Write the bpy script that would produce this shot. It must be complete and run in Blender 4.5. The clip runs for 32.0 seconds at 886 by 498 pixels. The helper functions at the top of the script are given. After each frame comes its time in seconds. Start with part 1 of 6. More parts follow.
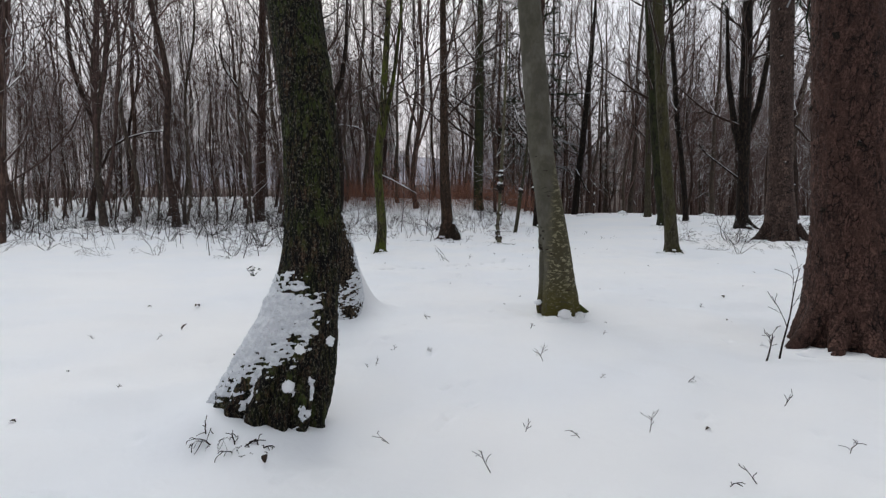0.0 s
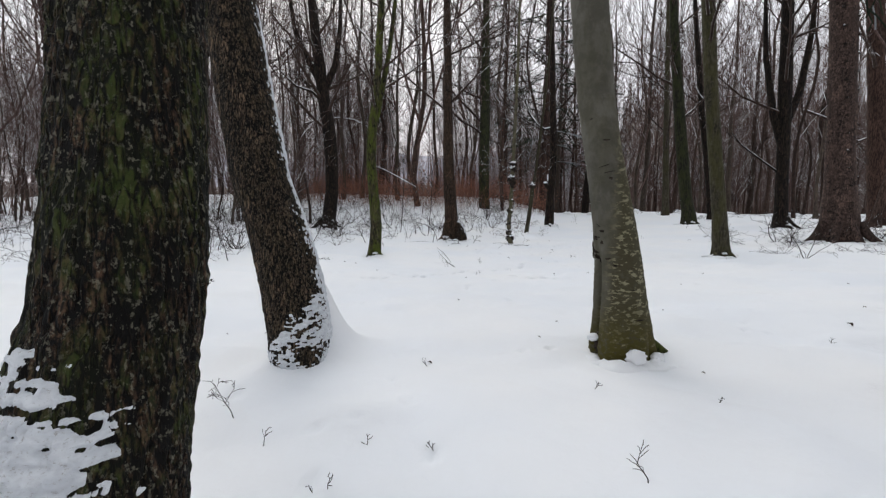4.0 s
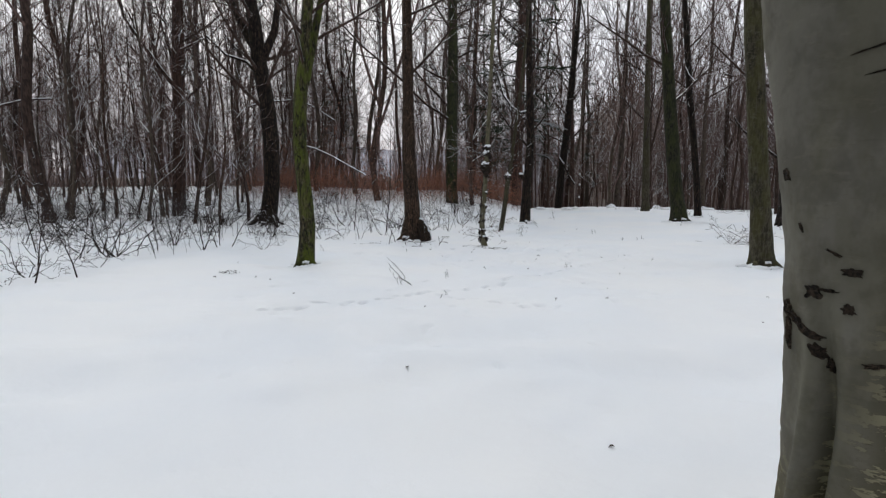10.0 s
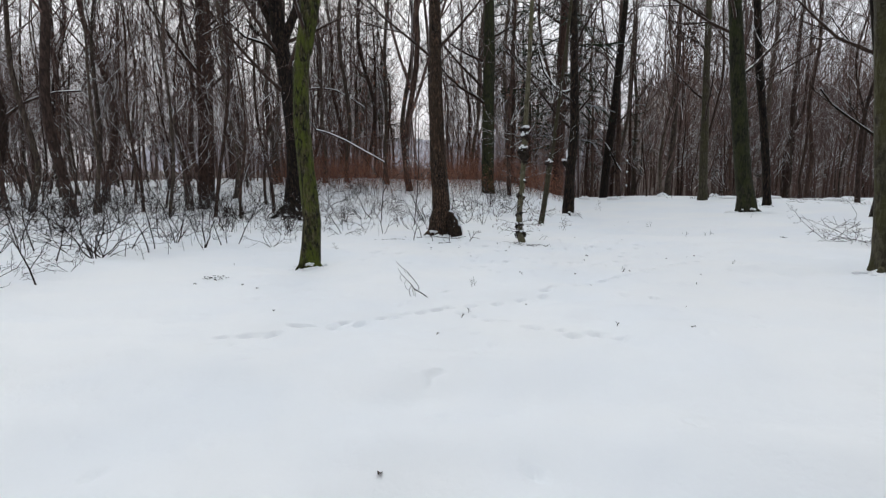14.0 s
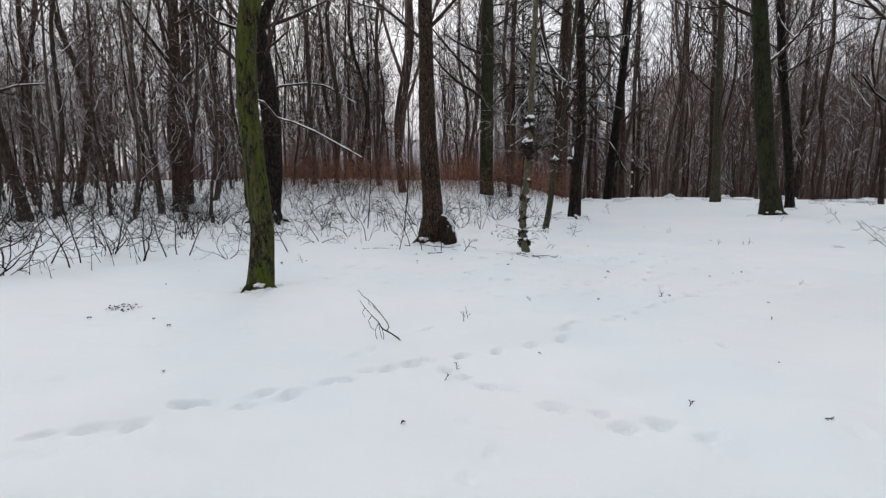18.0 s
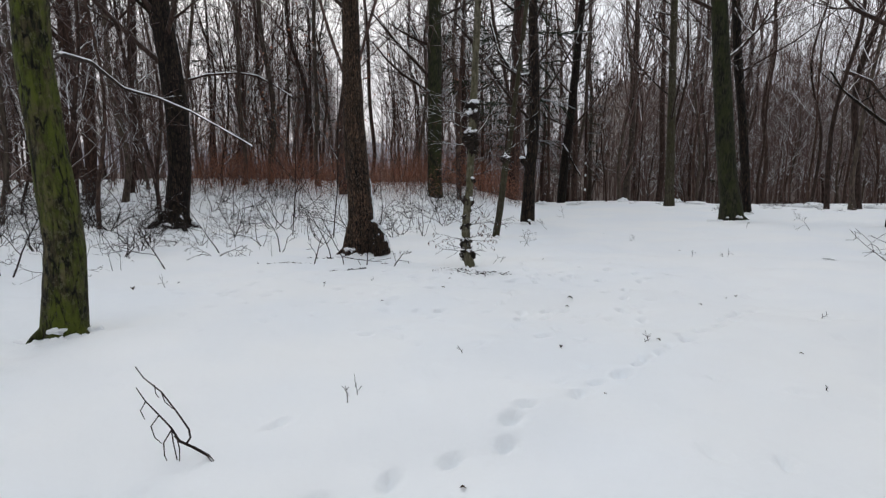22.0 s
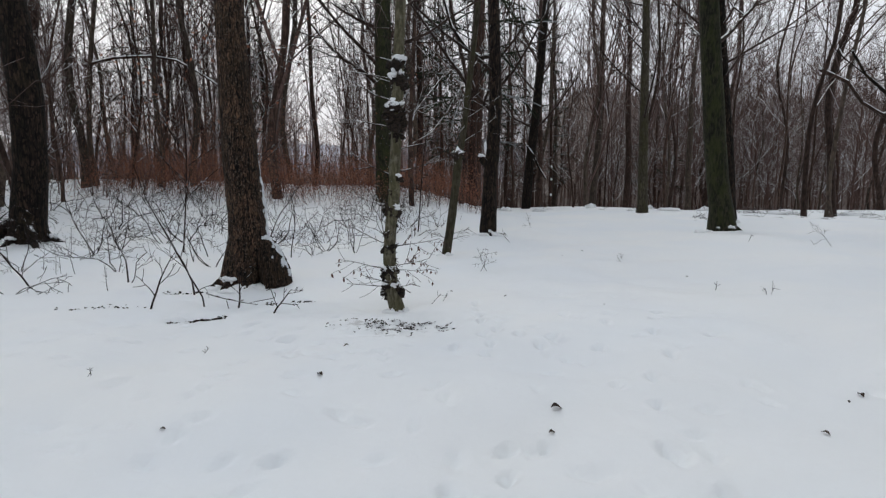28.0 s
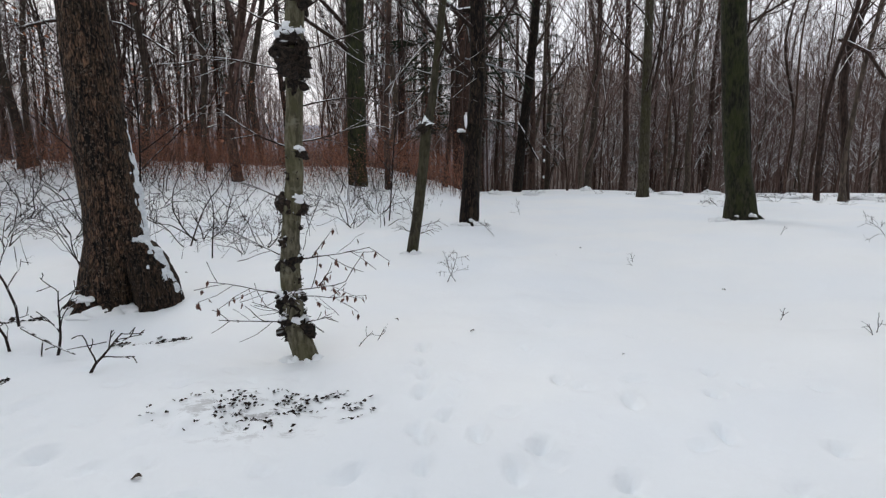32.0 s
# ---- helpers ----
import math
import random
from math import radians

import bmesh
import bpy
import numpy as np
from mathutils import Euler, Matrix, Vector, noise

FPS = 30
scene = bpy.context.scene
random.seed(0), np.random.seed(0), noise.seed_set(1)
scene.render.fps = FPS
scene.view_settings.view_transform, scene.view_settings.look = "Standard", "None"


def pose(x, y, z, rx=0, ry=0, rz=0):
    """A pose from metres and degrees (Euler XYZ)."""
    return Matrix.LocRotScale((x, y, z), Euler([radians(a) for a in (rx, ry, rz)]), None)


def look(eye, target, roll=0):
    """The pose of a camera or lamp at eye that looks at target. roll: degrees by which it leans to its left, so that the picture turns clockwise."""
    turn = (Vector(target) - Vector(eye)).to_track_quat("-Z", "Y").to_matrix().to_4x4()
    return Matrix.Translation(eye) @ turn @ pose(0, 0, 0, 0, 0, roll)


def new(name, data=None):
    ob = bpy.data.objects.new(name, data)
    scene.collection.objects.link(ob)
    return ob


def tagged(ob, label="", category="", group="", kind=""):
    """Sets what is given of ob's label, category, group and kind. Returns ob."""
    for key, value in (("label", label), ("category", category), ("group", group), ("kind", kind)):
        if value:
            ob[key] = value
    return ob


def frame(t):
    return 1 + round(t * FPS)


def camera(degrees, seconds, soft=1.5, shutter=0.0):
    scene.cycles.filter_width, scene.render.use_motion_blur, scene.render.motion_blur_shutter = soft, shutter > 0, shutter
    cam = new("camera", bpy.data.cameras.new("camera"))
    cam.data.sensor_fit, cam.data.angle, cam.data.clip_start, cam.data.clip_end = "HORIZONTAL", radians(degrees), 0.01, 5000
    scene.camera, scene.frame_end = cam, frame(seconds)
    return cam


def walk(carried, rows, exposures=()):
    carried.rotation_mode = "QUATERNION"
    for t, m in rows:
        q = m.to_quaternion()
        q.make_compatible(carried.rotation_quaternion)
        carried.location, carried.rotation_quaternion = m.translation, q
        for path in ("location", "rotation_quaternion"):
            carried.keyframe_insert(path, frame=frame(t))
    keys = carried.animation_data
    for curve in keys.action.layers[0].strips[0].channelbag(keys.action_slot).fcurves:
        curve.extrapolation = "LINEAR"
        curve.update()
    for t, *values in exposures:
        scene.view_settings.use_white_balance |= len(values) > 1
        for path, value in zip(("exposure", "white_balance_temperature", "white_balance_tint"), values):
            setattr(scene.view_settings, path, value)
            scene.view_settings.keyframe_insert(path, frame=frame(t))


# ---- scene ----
cam = camera(86.53, 32.0, 1.3)
PATH = [
    (0.0, pose(-0.110, -3.651, 1.690, 84.57, 0.05, 0.56)),
    (0.5, pose(-0.112, -3.373, 1.650, 85.23, -0.03, 0.55)),
    (1.0, pose(-0.127, -3.090, 1.645, 85.75, 0.08, 0.82)),
    (1.5, pose(-0.133, -2.820, 1.632, 86.09, 0.05, 1.12)),
    (2.0, pose(-0.129, -2.542, 1.624, 85.68, 0.05, 1.57)),
    (2.5, pose(-0.153, -2.273, 1.610, 85.81, -0.01, 1.35)),
    (3.0, pose(-0.212, -1.975, 1.585, 85.00, 0.05, 0.87)),
    (3.5, pose(-0.238, -1.700, 1.588, 85.02, 0.05, 0.71)),
    (4.0, pose(-0.186, -1.420, 1.570, 84.49, 0.08, 0.86)),
    (4.5, pose(-0.127, -1.151, 1.607, 84.35, -0.05, 0.31)),
    (6.5, pose(0.000, 0.000, 1.575, 84.55, 0.14, 0.01)),
    (7.0, pose(-0.005, 0.240, 1.536, 84.69, 0.04, -0.35)),
    (7.5, pose(-0.024, 0.527, 1.513, 84.45, 0.10, -0.96)),
    (8.0, pose(-0.023, 0.808, 1.520, 84.88, 0.08, -1.36)),
    (8.5, pose(0.012, 1.052, 1.526, 84.31, 0.07, -1.32)),
    (9.0, pose(0.038, 1.305, 1.516, 84.52, -0.02, -1.62)),
    (9.5, pose(0.018, 1.582, 1.471, 83.67, -0.02, -2.47)),
    (10.0, pose(0.031, 1.802, 1.514, 83.87, -0.15, -3.09)),
    (10.5, pose(0.067, 2.004, 1.511, 83.39, -0.02, -2.25)),
    (11.0, pose(0.101, 2.220, 1.510, 83.53, 0.07, -1.39)),
    (11.5, pose(0.106, 2.445, 1.499, 83.28, 0.06, -1.20)),
    (12.0, pose(0.124, 2.661, 1.518, 83.23, 0.19, -0.39)),
    (12.5, pose(0.194, 2.840, 1.526, 83.05, 0.31, 0.81)),
    (13.0, pose(0.285, 3.031, 1.535, 82.39, 0.40, 2.14)),
    (13.5, pose(0.313, 3.229, 1.517, 82.66, 0.35, 2.02)),
    (14.0, pose(0.317, 3.446, 1.505, 82.70, 0.38, 1.61)),
    (14.5, pose(0.306, 3.658, 1.520, 82.70, 0.50, 2.14)),
    (16.5, pose(0.216, 4.547, 1.523, 82.82, 0.53, 3.35)),
    (17.0, pose(0.277, 4.764, 1.514, 83.56, 0.62, 2.96)),
    (17.5, pose(0.391, 5.007, 1.509, 83.14, 0.62, 2.40)),
    (18.0, pose(0.454, 5.232, 1.487, 82.88, 0.44, 1.49)),
    (18.5, pose(0.496, 5.473, 1.473, 82.75, 0.23, 0.46)),
    (19.0, pose(0.533, 5.691, 1.493, 83.44, 0.30, -0.36)),
    (19.5, pose(0.618, 5.903, 1.487, 83.15, 0.16, -1.01)),
    (20.0, pose(0.697, 6.123, 1.498, 83.20, 0.20, -1.39)),
    (20.5, pose(0.735, 6.356, 1.466, 83.03, 0.00, -2.00)),
    (21.0, pose(0.784, 6.631, 1.471, 82.98, 0.04, -2.89)),
    (21.5, pose(0.853, 6.886, 1.442, 83.34, 0.04, -3.47)),
    (22.0, pose(0.961, 7.188, 1.444, 83.21, 0.08, -3.82)),
    (22.5, pose(0.985, 7.428, 1.429, 83.23, -0.10, -4.62)),
    (23.0, pose(0.968, 7.684, 1.463, 82.86, -0.20, -5.99)),
    (23.5, pose(1.011, 7.904, 1.481, 83.05, -0.19, -6.29)),
    (24.0, pose(1.098, 8.123, 1.493, 83.08, -0.19, -6.16)),
    (24.5, pose(1.184, 8.328, 1.511, 83.43, -0.13, -6.53)),
    (25.0, pose(1.250, 8.556, 1.515, 83.23, -0.24, -7.16)),
    (25.5, pose(1.305, 8.790, 1.557, 83.44, -0.25, -7.27)),
    (27.5, pose(1.706, 9.815, 1.480, 82.89, -0.23, -7.58)),
    (28.0, pose(1.800, 10.050, 1.453, 83.77, -0.15, -8.01)),
    (28.5, pose(1.950, 10.316, 1.447, 83.47, -0.19, -8.64)),
    (29.0, pose(2.076, 10.559, 1.425, 83.33, -0.29, -9.35)),
    (29.5, pose(2.191, 10.821, 1.419, 82.60, -0.52, -10.02)),
    (30.0, pose(2.286, 11.039, 1.440, 82.47, -0.34, -10.03)),
    (30.5, pose(2.418, 11.248, 1.446, 81.74, -0.46, -8.74)),
    (31.0, pose(2.496, 11.481, 1.480, 82.16, -0.06, -7.49)),
    (31.5, pose(2.526, 11.711, 1.457, 81.72, -0.26, -7.58)),
    (32.0, pose(2.569, 12.000, 1.488, 81.60, -0.18, -8.86)),
]
# the clip's camera brightens a little now and then
walk(cam, PATH, [(0.0, 0.07, 6450, 10), (2.0, 0.12, 6450, 10), (4.0, 0.25, 6500, 10), (8.0, 0.19, 6450, 10), (10.0, 0.20, 6450, 9), (11.0, 0.27, 6400, 8), (12.5, 0.33, 6400, 8), (14.0, 0.26, 6400, 8), (17.0, 0.19, 6450, 9), (19.0, 0.25, 6450, 9), (22.0, 0.19, 6450, 9), (25.0, 0.14, 6400, 8), (28.0, 0.11, 6400, 8), (30.0, 0.15, 6450, 8), (31.0, 0.29, 6450, 9), (32.0, 0.33, 6450, 9)])

# ---- light: flat overcast winter sky, a very wide weak sun behind the cloud ----
world = bpy.data.worlds.new("overcast_sky")
scene.world = world
world.use_nodes = True
wn, wl = world.node_tree.nodes, world.node_tree.links
wn.clear()
w_out, w_bg = wn.new("ShaderNodeOutputWorld"), wn.new("ShaderNodeBackground")
w_sky = wn.new("ShaderNodeTexSky")
w_sky.sky_type, w_sky.sun_disc = "NISHITA", False
w_sky.sun_elevation, w_sky.sun_rotation = radians(38), radians(-18)
w_sky.dust_density, w_sky.air_density = 4.0, 1.0
w_gain = wn.new("ShaderNodeVectorMath")
w_gain.operation = "SCALE"
w_gain.inputs["Scale"].default_value = 0.08
wl.new(w_sky.outputs["Color"], w_gain.inputs[0])
w_co, w_sep, w_ramp = wn.new("ShaderNodeTexCoord"), wn.new("ShaderNodeSeparateXYZ"), wn.new("ShaderNodeValToRGB")
wl.new(w_co.outputs["Generated"], w_sep.inputs[0])
wl.new(w_sep.outputs["Z"], w_ramp.inputs["Fac"])
w_ramp.color_ramp.elements[0].position, w_ramp.color_ramp.elements[0].color = 0.0, (0.62, 0.60, 0.66, 1)
w_ramp.color_ramp.elements[1].position, w_ramp.color_ramp.elements[1].color = 1.0, (0.86, 0.92, 0.97, 1)
w_mid = w_ramp.color_ramp.elements.new(0.30)
w_mid.color = (0.90, 0.90, 0.94, 1)
w_mix = wn.new("ShaderNodeMix")
w_mix.data_type = "RGBA"
w_mix.inputs["Factor"].default_value = 0.85
wl.new(w_gain.outputs[0], w_mix.inputs["A"])
wl.new(w_ramp.outputs["Color"], w_mix.inputs["B"])
wl.new(w_mix.outputs["Result"], w_bg.inputs["Color"])
w_bg.inputs["Strength"].default_value = 1.0
wl.new(w_bg.outputs[0], w_out.inputs["Surface"])

sun = new("sun", bpy.data.lights.new("sun", "SUN"))
sun.data.energy, sun.data.angle, sun.data.color = 1.35, radians(40), (1.0, 0.97, 0.93)
sun.matrix_world = look((-7.5, 22.5, 18.5), (0, 0, 0))

# ---- numeric helpers ----
RNG = np.random.default_rng(7)


def smooth(t):
    t = np.clip(t, 0, 1)
    return t * t * (3 - 2 * t)


def lattice(ix, iy, iz):
    h = (ix * 374761393 + iy * 668265263 + iz * 2147483647 + 1013904223) & 0xFFFFFFFF
    h = ((h ^ (h >> 13)) * 1274126177) & 0xFFFFFFFF
    return ((h ^ (h >> 16)) & 0xFFFF) / 65535.0


def vnoise(x, y, z):
    """Smooth value noise, 0 to 1, over arrays."""
    x, y, z = np.broadcast_arrays(np.asarray(x, float), np.asarray(y, float), np.asarray(z, float))
    fx, fy, fz = np.floor(x), np.floor(y), np.floor(z)
    ix, iy, iz = fx.astype(np.int64), fy.astype(np.int64), fz.astype(np.int64)
    u, v, w = smooth(x - fx), smooth(y - fy), smooth(z - fz)
    out = 0
    for a in (0, 1):
        for b in (0, 1):
            for c in (0, 1):
                out = out + lattice(ix + a, iy + b, iz + c) * (u if a else 1 - u) * (v if b else 1 - v) * (w if c else 1 - w)
    return out


def mesh_of(name, verts, faces, material, flat=False):
    me = bpy.data.meshes.new(name)
    me.from_pydata(np.asarray(verts).tolist(), [], faces.tolist() if hasattr(faces, "tolist") else faces)
    me.materials.append(material)
    if not flat:
        me.shade_smooth()
    me.update()
    return me


def part(name, me, parent, label=""):
    ob = new(name, me)
    ob.parent = parent
    if label:
        tagged(ob, label)
    return ob


def thing(name, m, label, category, group="", kind=""):
    ob = new(name)
    ob.empty_display_size = 0.2
    ob.matrix_basis = m
    return tagged(ob, label, category, group, kind)


# ---- materials ----
def shader(name):
    m = bpy.data.materials.new(name)
    m.use_nodes = True
    return m, m.node_tree.nodes, m.node_tree.links, m.node_tree.nodes["Principled BSDF"]


def mixed(n, l, fac, a, b):
    mx = n.new("ShaderNodeMix")
    mx.data_type = "RGBA"
    for sock, val in (("Factor", fac), ("A", a), ("B", b)):
        if hasattr(val, "is_linked"):
            l.new(val, mx.inputs[sock])
        else:
            mx.inputs[sock].default_value = val if sock == "Factor" else (*val, 1)
    return mx.outputs["Result"]


def ranged(n, l, value, a, b, c=0.0, d=1.0):
    r = n.new("ShaderNodeMapRange")
    r.interpolation_type = "SMOOTHSTEP"
    l.new(value, r.inputs["Value"])
    for k, v in zip(("From Min", "From Max", "To Min", "To Max"), (a, b, c, d)):
        r.inputs[k].default_value = v
    return r.outputs["Result"]


def times(n, l, a, b):
    m = n.new("ShaderNodeMath")
    m.operation = "MULTIPLY"
    for i, v in enumerate((a, b)):
        if hasattr(v, "is_linked"):
            l.new(v, m.inputs[i])
        else:
            m.inputs[i].default_value = v
    return m.outputs[0]


def noised(n, l, co, scale, detail=3.0, rough=0.55, stretch=(1, 1, 1)):
    mp = n.new("ShaderNodeMapping")
    mp.inputs["Scale"].default_value = stretch
    l.new(co, mp.inputs["Vector"])
    t = n.new("ShaderNodeTexNoise")
    t.inputs["Scale"].default_value, t.inputs["Detail"].default_value, t.inputs["Roughness"].default_value = scale, detail, rough
    l.new(mp.outputs[0], t.inputs["Vector"])
    return t.outputs["Fac"]


SNOW = (0.86, 0.88, 0.90)


def bark(name, dark, light, moss=None, moss_amount=0.0, snow=0.0, grain=26.0, stretch=0.18, bump=0.5, pale=None, pale_amount=0.0, crack=0.0, tall=0.3, flecks=9.0, foot=None, cushion=3.4, gap=0.0):
    m, n, l, p = shader(name)
    co = n.new("ShaderNodeTexCoord").outputs["Object"]
    info = n.new("ShaderNodeObjectInfo").outputs["Random"]
    fine = noised(n, l, co, grain, 4, 0.65, (1, 1, stretch))
    broad = noised(n, l, co, 2.2, 3, 0.6, (1, 1, 0.5))
    col = mixed(n, l, ranged(n, l, fine, 0.40, 0.62), dark, light)
    height = fine
    if crack:
        warp = n.new("ShaderNodeMapping")
        warp.inputs["Scale"].default_value = (1, 1, tall)
        l.new(co, warp.inputs["Vector"])
        shift = n.new("ShaderNodeMix")
        shift.data_type = "VECTOR"
        shift.inputs["Factor"].default_value = 0.02
        wob = n.new("ShaderNodeTexNoise")
        wob.inputs["Scale"].default_value, wob.inputs["Detail"].default_value = 16, 4
        l.new(warp.outputs[0], wob.inputs["Vector"])
        l.new(warp.outputs[0], shift.inputs["A"])
        l.new(wob.outputs["Color"], shift.inputs["B"])
        vo = n.new("ShaderNodeTexVoronoi")
        vo.feature = "DISTANCE_TO_EDGE"
        vo.inputs["Scale"].default_value = crack
        l.new(shift.outputs["Result"], vo.inputs["Vector"])
        rag, wavering = noised(n, l, co, crack * 0.5, 4, 0.7, (1, 1, 0.5)), n.new("ShaderNodeMath")
        wavering.operation = "MULTIPLY_ADD"
        l.new(rag, wavering.inputs[0])
        wavering.inputs[1].default_value = 0.9
        l.new(vo.outputs["Distance"], wavering.inputs[2])
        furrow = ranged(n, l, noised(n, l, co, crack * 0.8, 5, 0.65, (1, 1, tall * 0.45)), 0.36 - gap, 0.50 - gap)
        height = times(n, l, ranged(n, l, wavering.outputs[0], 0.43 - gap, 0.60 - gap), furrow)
        plates = n.new("ShaderNodeTexVoronoi")
        plates.inputs["Scale"].default_value = crack
        l.new(shift.outputs["Result"], plates.inputs["Vector"])
        tone, pick = n.new("ShaderNodeHueSaturation"), n.new("ShaderNodeSeparateColor")
        l.new(plates.outputs["Color"], pick.inputs[0])
        l.new(ranged(n, l, pick.outputs[0], 0, 1, 0.65, 1.5), tone.inputs["Value"])
        l.new(col, tone.inputs["Color"])
        # Shade inside cracks and furrows is put into the bark colour, near black.
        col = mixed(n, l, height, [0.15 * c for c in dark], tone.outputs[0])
    col = mixed(n, l, ranged(n, l, broad, 0.3, 0.75, 0.0, 0.45), col, [0.55 * c for c in dark])
    if foot:
        axes, climb = n.new("ShaderNodeSeparateXYZ"), n.new("ShaderNodeMath")
        l.new(co, axes.inputs[0])
        climb.operation = "MULTIPLY_ADD"
        l.new(axes.outputs["X"], climb.inputs[0])
        climb.inputs[1].default_value = -3.6
        l.new(times(n, l, axes.outputs["Z"], 0.25), climb.inputs[2])
        weather = ranged(n, l, climb.outputs[0], 1.15, 0.6)
        # damp olive film under rounded, sideways-drawn lichen patches, with dark weathered bars between
        film = noised(n, l, co, 4, 4, 0.7, (1, 1, 0.8))
        col = mixed(n, l, times(n, l, ranged(n, l, film, 0.28, 0.46), times(n, l, weather, 0.9)), col, (0.047, 0.041, 0.020))
        blotch = noised(n, l, co, 19, 4, 0.62, (0.8, 0.8, 1.8))
        rim = ranged(n, l, blotch, 0.535, 0.55)
        col = mixed(n, l, times(n, l, rim, times(n, l, weather, 0.9)), col, (0.028, 0.022, 0.013))
        col = mixed(n, l, times(n, l, ranged(n, l, blotch, 0.552, 0.565), times(n, l, weather, 0.95)), col, (0.205, 0.193, 0.122))
        bars = noised(n, l, co, 13, 5, 0.75, (0.5, 0.5, 3.2))
        col = mixed(n, l, times(n, l, ranged(n, l, bars, 0.60, 0.66), ranged(n, l, weather, 0.0, 0.5, 0.15, 0.8)), col, (0.030, 0.022, 0.013))
    if pale:
        spots = noised(n, l, co, flecks, 4, 0.7, (1, 1, 2.4 if flecks < 20 else 0.7))
        col = mixed(n, l, times(n, l, ranged(n, l, spots, 0.56, 0.62), pale_amount), col, pale)
    if moss:
        patch = noised(n, l, co, cushion, 5, 0.75, (1, 1, 0.45))
        cover = times(n, l, ranged(n, l, patch, 0.40, 0.62), moss_amount)
        if crack:
            cover = times(n, l, cover, ranged(n, l, height, 0.0, 1.0, 0.12, 1.0))
        col = mixed(n, l, cover, col, moss)
    if foot:
        # moss creeping up from the roots, further on the weather side
        cushions = noised(n, l, co, 16, 5, 0.75, (1, 1, 1.8))
        col = mixed(n, l, times(n, l, ranged(n, l, axes.outputs["Z"], 0.65, 0.1), ranged(n, l, cushions, 0.36, 0.52)), col, foot)
    shade = n.new("ShaderNodeHueSaturation")
    l.new(col, shade.inputs["Color"])
    l.new(ranged(n, l, info, 0, 1, 0.75, 1.3), shade.inputs["Value"])
    col = shade.outputs[0]
    if snow:
        nz = n.new("ShaderNodeSeparateXYZ")
        l.new(n.new("ShaderNodeNewGeometry").outputs["Normal"], nz.inputs[0])
        drift = noised(n, l, co, 5.0, 3, 0.6)
        col = mixed(n, l, times(n, l, ranged(n, l, nz.outputs["Z"], 0.25, 0.6), ranged(n, l, drift, 0.62 - 0.3 * snow, 0.70 - 0.3 * snow)), col, SNOW)
    l.new(col, p.inputs["Base Color"])
    p.inputs["Roughness"].default_value = 0.9
    p.inputs["Specular IOR Level"].default_value = 0.25
    if bump:
        b = n.new("ShaderNodeBump")
        b.inputs["Strength"].default_value, b.inputs["Distance"].default_value = bump, 0.02
        l.new(height, b.inputs["Height"])
        l.new(b.outputs[0], p.inputs["Normal"])
    return m


def plain(name, colour, other, scale=30.0, rough=0.8):
    m, n, l, p = shader(name)
    co = n.new("ShaderNodeTexCoord").outputs["Object"]
    info = n.new("ShaderNodeObjectInfo").outputs["Random"]
    col = mixed(n, l, ranged(n, l, noised(n, l, co, scale), 0.35, 0.65), colour, other)
    shade = n.new("ShaderNodeHueSaturation")
    l.new(col, shade.inputs["Color"])
    l.new(ranged(n, l, info, 0, 1, 0.75, 1.25), shade.inputs["Value"])
    l.new(shade.outputs[0], p.inputs["Base Color"])
    p.inputs["Roughness"].default_value = rough
    p.inputs["Specular IOR Level"].default_value = 0.2
    return m


def islands(name, colours, rough=0.8):
    """Leaves and far twigs: each piece takes its own tone."""
    m, n, l, p = shader(name)
    r = n.new("ShaderNodeValToRGB")
    l.new(n.new("ShaderNodeNewGeometry").outputs["Random Per Island"], r.inputs["Fac"])
    r.color_ramp.interpolation = "CONSTANT"
    while len(r.color_ramp.elements) < len(colours):
        r.color_ramp.elements.new(0.5)
    for i, c in enumerate(colours):
        r.color_ramp.elements[i].position, r.color_ramp.elements[i].color = i / len(colours), (*c, 1)
    l.new(r.outputs[0], p.inputs["Base Color"])
    p.inputs["Roughness"].default_value = rough
    p.inputs["Specular IOR Level"].default_value = 0.2
    return m


# hollows where leaf litter shows: x, y, depth, radius
HOLLOWS = [(1.9, 14.7, 0.035, 0.42), (-0.2, 15.4, 0.05, 0.22), (0.68, 16.2, 0.04, 0.28), (-0.95, 17.15, 0.04, 0.22)]


